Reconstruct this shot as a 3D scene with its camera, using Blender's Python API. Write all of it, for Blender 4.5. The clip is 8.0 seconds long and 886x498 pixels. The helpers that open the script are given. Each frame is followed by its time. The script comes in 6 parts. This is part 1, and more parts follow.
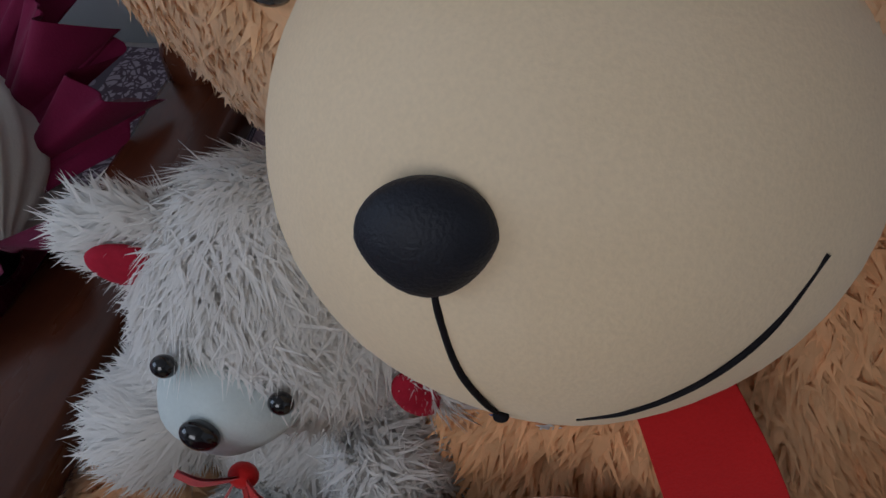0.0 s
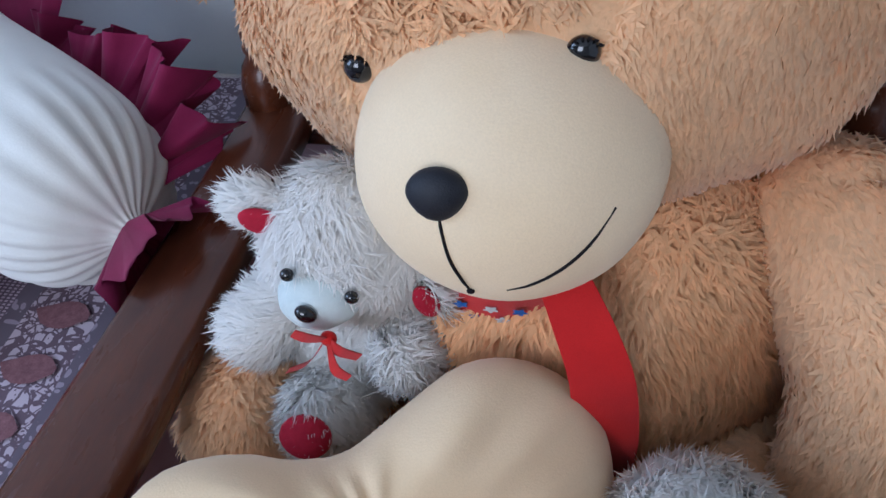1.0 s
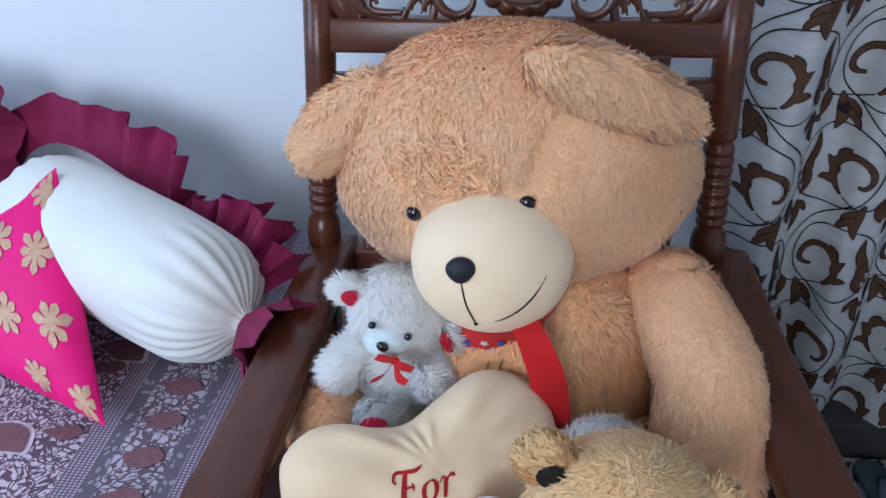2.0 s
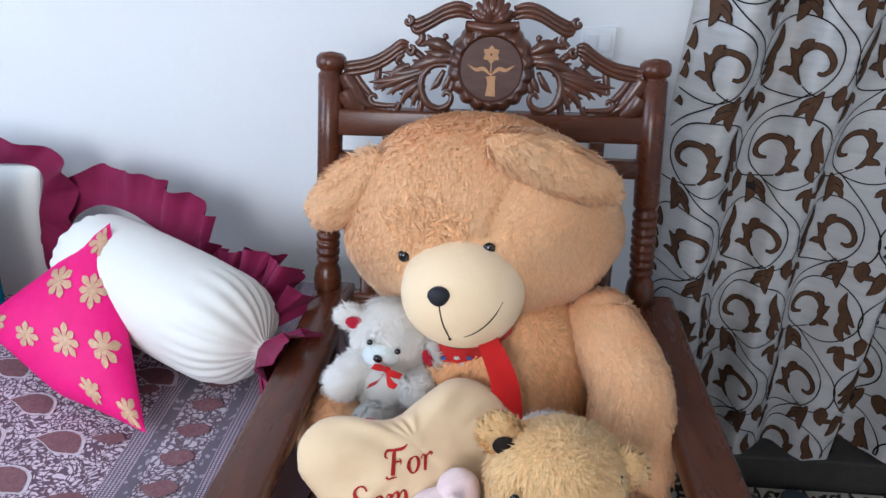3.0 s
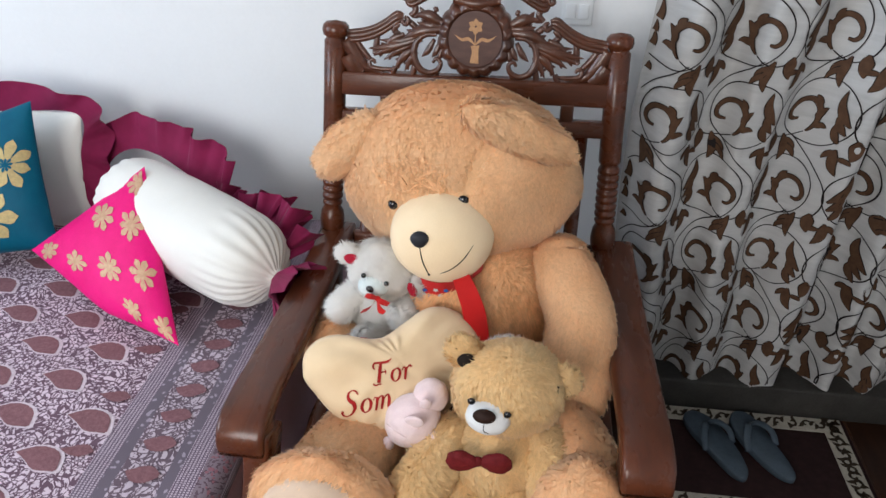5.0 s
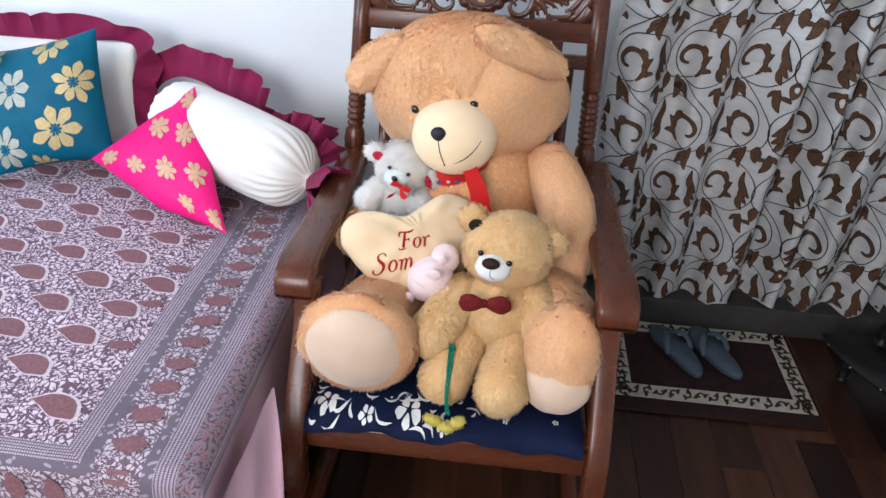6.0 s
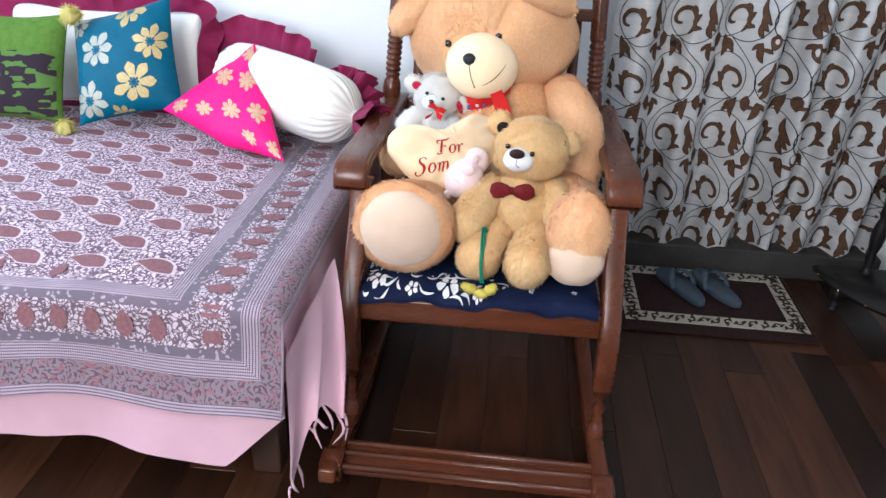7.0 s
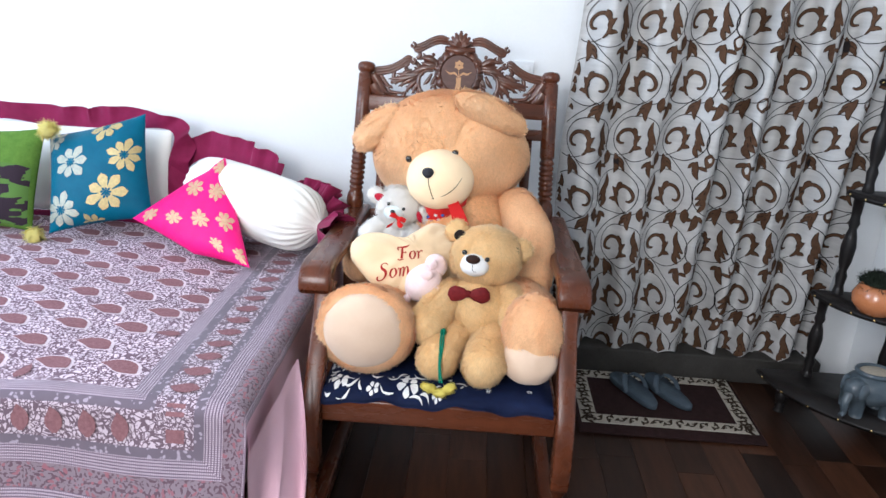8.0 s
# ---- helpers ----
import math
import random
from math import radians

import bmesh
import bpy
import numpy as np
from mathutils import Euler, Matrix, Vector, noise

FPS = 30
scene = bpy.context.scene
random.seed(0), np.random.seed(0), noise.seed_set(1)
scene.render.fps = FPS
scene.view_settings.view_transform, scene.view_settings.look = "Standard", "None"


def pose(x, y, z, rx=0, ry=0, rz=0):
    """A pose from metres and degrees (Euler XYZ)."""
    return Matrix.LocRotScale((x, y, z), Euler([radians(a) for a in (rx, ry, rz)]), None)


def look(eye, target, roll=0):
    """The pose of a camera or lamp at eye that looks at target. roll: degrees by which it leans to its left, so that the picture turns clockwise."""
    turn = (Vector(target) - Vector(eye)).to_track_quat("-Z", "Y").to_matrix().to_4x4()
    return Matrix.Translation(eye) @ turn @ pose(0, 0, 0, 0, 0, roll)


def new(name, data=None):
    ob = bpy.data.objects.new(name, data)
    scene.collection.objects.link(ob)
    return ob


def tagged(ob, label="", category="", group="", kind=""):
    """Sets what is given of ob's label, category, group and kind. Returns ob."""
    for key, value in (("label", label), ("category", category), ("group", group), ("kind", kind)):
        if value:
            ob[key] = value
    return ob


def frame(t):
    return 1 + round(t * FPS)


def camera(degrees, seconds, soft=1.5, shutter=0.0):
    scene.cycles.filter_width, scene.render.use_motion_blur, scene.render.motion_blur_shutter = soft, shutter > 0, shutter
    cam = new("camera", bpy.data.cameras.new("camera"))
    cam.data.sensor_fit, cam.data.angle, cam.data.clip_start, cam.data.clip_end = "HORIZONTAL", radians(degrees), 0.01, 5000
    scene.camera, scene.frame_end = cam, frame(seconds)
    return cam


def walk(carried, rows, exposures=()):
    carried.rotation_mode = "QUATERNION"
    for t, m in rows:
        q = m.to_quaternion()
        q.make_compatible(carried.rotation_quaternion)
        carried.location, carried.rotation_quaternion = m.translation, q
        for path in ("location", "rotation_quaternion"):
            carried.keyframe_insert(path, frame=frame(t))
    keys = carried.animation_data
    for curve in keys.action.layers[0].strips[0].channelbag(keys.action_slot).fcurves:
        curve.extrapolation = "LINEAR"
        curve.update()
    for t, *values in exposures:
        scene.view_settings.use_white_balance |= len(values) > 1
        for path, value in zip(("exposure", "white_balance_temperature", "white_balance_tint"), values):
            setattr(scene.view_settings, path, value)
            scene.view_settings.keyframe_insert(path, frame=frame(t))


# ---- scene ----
EXPOSURES = [(0, -1.77, 5750, 14), (0.5, -0.97, 5650, 12), (1, -0.6, 5150, 13), (2, -0.42, 5120, 11), (3.5, -0.19, 6050, 13), (4.5, -0.37, 6150, 12), (5, -0.22, 6300, 12), (6.5, 0.18, 5900, 14), (7.5, 0.46, 5900, 12), (8, 0.33, 5950, 12)]
cam = camera(61.9, 8.0)
PATH = [
    (0, (0.031, -0.099, 1.006), (-0.236, 1.245, -0.452), -4.6),
    (0.5, (0.047, -0.17, 1.067), (-0.205, 1.166, -0.4), -2.8),
    (1, (0.064, -0.273, 1.141), (-0.212, 1.107, -0.279), -3.1),
    (1.5, (0.074, -0.441, 1.259), (-0.14, 1.155, 0.073), -0.8),
    (2, (0.063, -0.648, 1.346), (-0.131, 1.018, 0.256), -1.3),
    (2.2, (0.079, -0.75, 1.386), (-0.102, 0.978, 0.395), -0.9),
    (3.3, (0.093, -0.918, 1.443), (-0.06, 0.861, 0.541), 0.3),
    (3.5, (0.094, -0.896, 1.459), (-0.068, 0.87, 0.534), 0.7),
    (4, (0.087, -0.859, 1.551), (-0.041, 0.869, 0.552), 0.6),
    (4.5, (0.122, -1.113, 1.303), (-0.034, 0.788, 0.708), 1.1),
    (5, (0.170, -1.090, 1.571), (-0.017, 0.590, 0.504), 0.8),
    (5.2, (0.160, -1.326, 1.477), (0.006, 0.416, 0.506), 1.8),
    (6.3, (0.124, -1.571, 1.542), (0.002, 0.107, 0.46), 3.3),
    (6.5, (0.114, -1.701, 1.415), (-0.013, 0.028, 0.418), 2.6),
    (7, (0.127, -1.903, 1.343), (-0.031, -0.142, 0.407), 2.1),
    (7.5, (0.151, -1.879, 1.538), (0.039, -0.145, 0.549), 3.3),
    (8, (0.136, -1.998, 1.353), (0.063, -0.108, 0.706), 3.2),
]
walk(cam, [(t, look(eye, target, roll)) for t, eye, target, roll in PATH], EXPOSURES)
# the room's light: sky through two tall windows on the far side of the bed and behind the camera
world = bpy.data.worlds.new("world")
scene.world = world
world.use_nodes = True
wn = world.node_tree
sky = wn.nodes.new("ShaderNodeTexSky")
sky.sky_type, sky.sun_disc = "NISHITA", False
sky.sun_elevation, sky.sun_rotation = radians(42), radians(200)
wn.links.new(sky.outputs[0], wn.nodes["Background"].inputs[0])
wn.nodes["Background"].inputs[1].default_value = 0.12


def area(name, m, sx, sy, power, colour):
    d = bpy.data.lights.new(name, "AREA")
    d.shape, d.size, d.size_y, d.energy, d.color = "RECTANGLE", sx, sy, power, colour
    ob = new(name, d)
    ob.matrix_world = m
    return ob


area("window_light_west", look((-2.62, -0.95, 1.83), (0.3, -0.1, 0.6)), 1.5, 1.4, 50, (0.74, 0.87, 1.0))
area("window_light_south", look((-0.75, -3.02, 1.86), (0.3, 0.3, 0.6)), 1.6, 1.4, 80, (1.0, 0.96, 0.90))


# ---------------------------------------------------------------- materials
def nd(m, kind, **inputs):
    n = m.node_tree.nodes.new("ShaderNode" + kind)
    for k, v in inputs.items():
        n.inputs[k.replace("_", " ")].default_value = v
    return n


def mix(m, fac, a, b, blend="MIX"):
    n = m.node_tree.nodes.new("ShaderNodeMix")
    n.data_type, n.blend_type = "RGBA", blend
    for sock, v in ((n.inputs[0], fac), (n.inputs[6], a), (n.inputs[7], b)):
        if isinstance(v, bpy.types.NodeSocket):
            m.node_tree.links.new(v, sock)
        elif isinstance(v, (int, float)):
            sock.default_value = v
        else:
            sock.default_value = (*v, 1)
    return n.outputs[2]


def math_node(m, op, a, b=0.0, c=0.0):
    n = m.node_tree.nodes.new("ShaderNodeMath")
    n.operation = op
    for sock, v in zip(n.inputs, (a, b, c)):
        if isinstance(v, bpy.types.NodeSocket):
            m.node_tree.links.new(v, sock)
        else:
            sock.default_value = v
    return n.outputs[0]


def mat(name, c1, c2=None, rough=0.6, scale=20.0, stretch=(1, 1, 1), bump=0.1, fine=300.0, island=0.0, piece=0.0,
        coat=0.0, sheen=0.0, metal=0.0, stain=0.25, weave=False, spec=None, thin=0.0):
    """A surface of two colours: blotches of one size, grain of another, relief, and a shade of its own for each piece."""
    m = bpy.data.materials.new(name)
    m.use_nodes = True
    t = m.node_tree
    p = t.nodes["Principled BSDF"]
    c2 = c2 or tuple(v * 0.7 for v in c1)
    co = t.nodes.new("ShaderNodeTexCoord")
    mp = nd(m, "Mapping", Scale=stretch)
    t.links.new(co.outputs["Object"], mp.inputs[0])
    big = nd(m, "TexNoise", Scale=scale, Detail=5.0, Roughness=0.6)
    small = nd(m, "TexNoise", Scale=fine, Detail=3.0)
    for n in (big, small):
        t.links.new(mp.outputs[0], n.inputs["Vector"])
    ramp = nd(m, "MapRange")
    ramp.inputs[1].default_value, ramp.inputs[2].default_value = 0.3, 0.7
    t.links.new(big.outputs[0], ramp.inputs[0])
    col = mix(m, ramp.outputs[0], c1, c2)
    grain = math_node(m, "MULTIPLY_ADD", small.outputs[0], stain * 2, 1 - stain)
    col = mix(m, 1.0, col, grain, "MULTIPLY")
    for amount, kind, out in ((island, "NewGeometry", "Random Per Island"), (piece, "ObjectInfo", "Random")):
        if amount:
            g = t.nodes.new("ShaderNode" + kind)
            v = math_node(m, "MULTIPLY_ADD", g.outputs[out], amount * 2, 1 - amount)
            col = mix(m, 1.0, col, v, "MULTIPLY")
    t.links.new(col, p.inputs["Base Color"])
    p.inputs["Roughness"].default_value = rough
    rr = math_node(m, "MULTIPLY_ADD", big.outputs[0], 0.2, rough - 0.1)
    t.links.new(rr, p.inputs["Roughness"])
    p.inputs["Coat Weight"].default_value, p.inputs["Coat Roughness"].default_value = coat, 0.15
    p.inputs["Sheen Weight"].default_value, p.inputs["Metallic"].default_value = sheen, metal
    p.inputs["Specular IOR Level"].default_value = spec if spec is not None else (0.15 if rough >= 0.6 else 0.4)
    if thin:
        # light passes through loose pile and thin cloth
        tr = nd(m, "BsdfTranslucent")
        both = t.nodes.new("ShaderNodeMixShader")
        both.inputs[0].default_value = thin
        t.links.new(col, tr.inputs[0])
        t.links.new(p.outputs[0], both.inputs[1])
        t.links.new(tr.outputs[0], both.inputs[2])
        t.links.new(both.outputs[0], t.nodes["Material Output"].inputs[0])
    if bump:
        b = nd(m, "Bump", Strength=bump, Distance=0.004)
        src = small.outputs[0]
        if weave:
            w = nd(m, "TexWave", Scale=fine * 0.5, Distortion=1.0)
            t.links.new(mp.outputs[0], w.inputs["Vector"])
            src = math_node(m, "MULTIPLY_ADD", w.outputs["Fac"], 0.5, small.outputs[0])
        t.links.new(src, b.inputs["Height"])
        t.links.new(b.outputs[0], p.inputs["Normal"])
    return m


M_WALL = mat("white wall paint", (0.80, 0.82, 0.83), (0.77, 0.79, 0.80), 0.75, 3, bump=0.05, fine=120, stain=0.02)
# for the unseen south wall: darkened below the white paint to weaken bounced fill
M_DIM = mat("low-bounce cream wall paint", (0.66, 0.62, 0.55), (0.63, 0.59, 0.52), 0.8, 3, bump=0.03, stain=0.02)
M_CEIL = mat("ceiling paint", (0.82, 0.82, 0.81), (0.79, 0.79, 0.78), 0.8, 3, bump=0.03, stain=0.02)
M_PLANK = mat("dark laminate plank", (0.050, 0.019, 0.009), (0.018, 0.007, 0.0036), 0.34, 5, (6, 0.7, 1), 0.04, 60, piece=0.72, stain=0.2)
M_JOINT = mat("dark floor joint", (0.012, 0.008, 0.006), None, 0.8)
M_STONE = mat("dark grey stone sill", (0.055, 0.052, 0.048), (0.035, 0.033, 0.03), 0.6, 12, bump=0.2, fine=150)
M_WOOD = mat("polished red-brown wood", (0.115, 0.033, 0.014), (0.058, 0.017, 0.008), 0.28, 5, (5, 1, 5), 0.05, 90, coat=0.12, stain=0.18, spec=0.35)
M_WOODX = mat("polished red-brown rail wood", (0.115, 0.033, 0.014), (0.058, 0.017, 0.008), 0.28, 5, (1, 5, 5), 0.05, 90, coat=0.12, stain=0.18, spec=0.35)
M_CARVE = mat("carved dark wood", (0.105, 0.034, 0.017), (0.045, 0.016, 0.009), 0.32, 14, bump=0.15, fine=160, coat=0.35)
M_DISC = mat("matt rosewood inlay", (0.085, 0.036, 0.026), (0.055, 0.022, 0.016), 0.5, 20, (1, 1, 4), 0.03, 200)
M_INLAY = mat("pale inlay wood", (0.46, 0.25, 0.11), (0.38, 0.19, 0.08), 0.45, 60, bump=0.02)
M_FUR = mat("golden tan plush", (0.96, 0.665, 0.395), (0.93, 0.585, 0.31), 0.95, 9, bump=0.2, fine=140, island=0.07, sheen=0.28, stain=0.11, thin=0.36)
M_FURB = mat("tan belly plush", (0.94, 0.585, 0.31), (0.88, 0.485, 0.225), 0.95, 12, bump=0.2, fine=110, island=0.11, sheen=0.2, stain=0.16, thin=0.32)
M_FURT = mat("tousled tan plush", (0.94, 0.60, 0.335), (0.90, 0.535, 0.27), 0.95, 12, bump=0.3, fine=220, island=0.16, sheen=0.2, stain=0.15, thin=0.3)
M_FURS = mat("yellow tan plush", (0.93, 0.70, 0.385), (0.87, 0.605, 0.295), 0.95, 14, bump=0.2, fine=130, island=0.08, sheen=0.25, stain=0.12, thin=0.36)
M_FURW = mat("white long plush", (0.97, 0.96, 0.93), (0.94, 0.91, 0.87), 0.95, 16, bump=0.1, fine=260, island=0.02, sheen=0.3, stain=0.03, thin=0.48)
M_CREAM = mat("cream velour", (0.88, 0.70, 0.47), (0.84, 0.645, 0.405), 0.85, 10, bump=0.08, fine=700, sheen=0.15, stain=0.08)
M_HEART = mat("cream cotton velour", (0.80, 0.615, 0.395), (0.75, 0.555, 0.335), 0.85, 9, bump=0.12, fine=700, sheen=0.3, stain=0.06)
M_PALE = mat("pale foot velour", (0.66, 0.50, 0.375), (0.61, 0.445, 0.32), 0.85, 12, bump=0.12, fine=600, sheen=0.3, stain=0.06)
M_MASK = mat("white muzzle cloth", (0.74, 0.75, 0.74), (0.68, 0.68, 0.68), 0.8, 30, bump=0.1, fine=700, stain=0.06)
M_MASKB = mat("bluish white muzzle cloth", (0.68, 0.74, 0.72), (0.60, 0.67, 0.66), 0.7, 30, bump=0.1, fine=700, stain=0.06)
M_BLACK = mat("black nose cloth", (0.012, 0.014, 0.022), (0.008, 0.009, 0.014), 0.55, 60, bump=0.2, fine=900)
M_THREAD = mat("black stitch thread", (0.012, 0.010, 0.012), None, 0.7, 200)
M_GLOSS = mat("glossy black plastic", (0.008, 0.008, 0.010), None, 0.08, 20, bump=0, coat=0.6)
M_BRNOSE = mat("dark brown nose plush", (0.030, 0.014, 0.010), None, 0.6, 60, bump=0.2)
M_RED = mat("red ribbon cloth", (0.56, 0.010, 0.008), (0.43, 0.006, 0.006), 0.6, 14, bump=0.1, fine=900, sheen=0.2, stain=0.12)
M_REDP = mat("crimson felt", (0.45, 0.020, 0.045), (0.35, 0.012, 0.03), 0.8, 40, bump=0.2)
M_MAROON = mat("maroon bow cloth", (0.16, 0.012, 0.014), (0.10, 0.008, 0.01), 0.7, 40, bump=0.2)
M_BLUE = mat("blue print", (0.05, 0.16, 0.50), None, 0.7)
M_WHITEP = mat("white print", (0.78, 0.78, 0.76), None, 0.7)
M_EMB = mat("red embroidery thread", (0.40, 0.020, 0.018), (0.32, 0.012, 0.012), 0.6, 200, bump=0.4, fine=900)
M_PIG = mat("pale pink plush", (0.80, 0.65, 0.64), (0.74, 0.57, 0.57), 0.9, 20, bump=0.25, fine=500, sheen=0.4, stain=0.12)
M_SATIN = mat("white satin cotton", (0.78, 0.77, 0.72), (0.73, 0.715, 0.66), 0.5, 6, bump=0.08, fine=500, sheen=0.2, stain=0.05)
M_PLUM = mat("plum frill cloth", (0.25, 0.013, 0.070), (0.17, 0.008, 0.045), 0.7, 12, bump=0.12, fine=700, sheen=0.1, stain=0.12, thin=0.12)
M_TEAL = mat("teal brocade", (0.0, 0.100, 0.165), (0.0, 0.080, 0.140), 0.5, 20, bump=0.12, fine=800, weave=True, spec=0.15)
M_PINK = mat("hot pink brocade", (0.80, 0.012, 0.20), (0.70, 0.008, 0.16), 0.5, 16, bump=0.12, fine=800, weave=True, spec=0.15)
M_GOLD = mat("dull gold thread", (0.52, 0.40, 0.17), (0.36, 0.29, 0.14), 0.42, 120, bump=0.3, fine=900, metal=0.35)
M_ROSEG = mat("rose gold thread", (0.62, 0.40, 0.25), (0.52, 0.28, 0.17), 0.45, 120, bump=0.3, fine=900, metal=0.3)
M_SILVER = mat("silver thread", (0.40, 0.39, 0.30), (0.26, 0.29, 0.26), 0.42, 120, bump=0.3, fine=900, metal=0.35)
M_GREEN = mat("green knit", (0.11, 0.215, 0.035), (0.075, 0.16, 0.025), 0.85, 40, bump=0.5, fine=300, weave=True)
M_YELLOW = mat("yellow yarn", (0.72, 0.62, 0.15), (0.6, 0.5, 0.1), 0.85, 60, bump=0.5, fine=400)
M_CORD = mat("green cord", (0.005, 0.17, 0.10), None, 0.7, 200)
M_TASSEL = mat("yellow wool", (0.86, 0.79, 0.34), (0.78, 0.70, 0.25), 0.9, 60, bump=0.4, fine=400, thin=0.3)
M_NAVY = mat("navy printed cotton", (0.004, 0.010, 0.040), (0.003, 0.006, 0.025), 0.75, 30, bump=0.2, fine=500)
M_SHEET = mat("pink cotton sheet", (0.58, 0.375, 0.44), (0.52, 0.325, 0.39), 0.8, 5, bump=0.1, fine=600, sheen=0.2, stain=0.06)
M_LILAC = mat("mauve shawl", (0.42, 0.29, 0.36), (0.35, 0.23, 0.30), 0.8, 8, bump=0.1, fine=600, stain=0.08)
M_BROWNP = mat("brown curtain print", (0.105, 0.055, 0.030), (0.070, 0.036, 0.021), 0.7, 60, bump=0.05, fine=600)
M_LINEP = mat("near-black print", (0.018, 0.014, 0.014), None, 0.7, 60, bump=0)
M_PAISLEY = mat("maroon paisley print", (0.25, 0.125, 0.14), (0.17, 0.08, 0.09), 0.8, 140, bump=0.05, fine=500, stain=0.35)
M_HALO = mat("pale print", (0.66, 0.57, 0.62), (0.54, 0.45, 0.50), 0.8, 90, bump=0.05)
M_MATB = mat("dark maroon mat pile", (0.028, 0.013, 0.013), (0.018, 0.009, 0.009), 0.95, 60, bump=0.5, fine=500)
M_MATW = mat("ivory mat border", (0.42, 0.39, 0.33), (0.34, 0.31, 0.26), 0.95, 60, bump=0.5, fine=500)
M_MATG = mat("brown mat scroll", (0.045, 0.032, 0.022), None, 0.95, 60, bump=0.5)
M_SLIP = mat("slate blue rubber", (0.060, 0.082, 0.105), (0.045, 0.062, 0.08), 0.6, 30, bump=0.2, fine=300)
M_EBONY = mat("black lacquered shelf", (0.011, 0.009, 0.009), (0.007, 0.006, 0.006), 0.48, 20, bump=0.06, coat=0.08, spec=0.25)
M_BRASS = mat("brass stud", (0.75, 0.55, 0.25), None, 0.25, 60, bump=0, metal=1.0)
M_TERRA = mat("glazed terracotta", (0.52, 0.20, 0.085), (0.44, 0.155, 0.06), 0.25, 20, bump=0.05, coat=0.5)
M_CACTUS = mat("dark cactus", (0.02, 0.028, 0.018), None, 0.8, 60)
M_ELEPH = mat("blue grey ceramic", (0.085, 0.112, 0.135), (0.060, 0.082, 0.10), 0.35, 20, bump=0.05, coat=0.3)
M_SAND = mat("pale sand", (0.45, 0.40, 0.32), None, 0.95, 200, bump=0.5)
M_PLASTIC = mat("white switch plastic", (0.78, 0.79, 0.79), None, 0.35, 20, bump=0, stain=0.03)
M_BEDWOOD = mat("dark bed frame wood", (0.06, 0.03, 0.02), None, 0.5, 6)
M_MATTRESS = mat("pale mattress ticking", (0.55, 0.5, 0.48), None, 0.9, 20)
M_DARKEAR = mat("dark inner ear felt", (0.02, 0.014, 0.012), None, 0.9, 60)


def curtain_cloth():
    """Silvery jacquard with fine horizontal slubs."""
    m = mat("silver grey jacquard", (0.53, 0.53, 0.525), (0.42, 0.42, 0.415), 0.40, 4, (1, 1, 14), 0.15, 260, sheen=0.3, stain=0.16)
    return m


M_CURTAIN = curtain_cloth()


def knit_dark():
    m = mat("dark knit", (0.03, 0.02, 0.028), None, 0.9, 40, bump=0.4)
    t = m.node_tree
    p = t.nodes["Principled BSDF"]
    co = t.nodes.new("ShaderNodeTexCoord")
    mp = nd(m, "Mapping", Scale=(26, 26, 64))
    t.links.new(co.outputs["Object"], mp.inputs[0])
    v = nd(m, "TexVoronoi", Scale=1.0)
    v.distance = "CHEBYCHEV"
    t.links.new(mp.outputs[0], v.inputs["Vector"])
    r = nd(m, "ValToRGB")
    r.color_ramp.interpolation = "CONSTANT"
    r.color_ramp.elements[0].color = (0.03, 0.02, 0.028, 1)
    r.color_ramp.elements[1].position, r.color_ramp.elements[1].color = 0.66, (0.085, 0.17, 0.04, 1)
    sep = t.nodes.new("ShaderNodeSeparateColor")
    t.links.new(v.outputs["Color"], sep.inputs[0])
    t.links.new(sep.outputs[0], r.inputs[0])
    t.links.new(r.outputs[0], p.inputs["Base Color"])
    return m


M_KNIT = knit_dark()


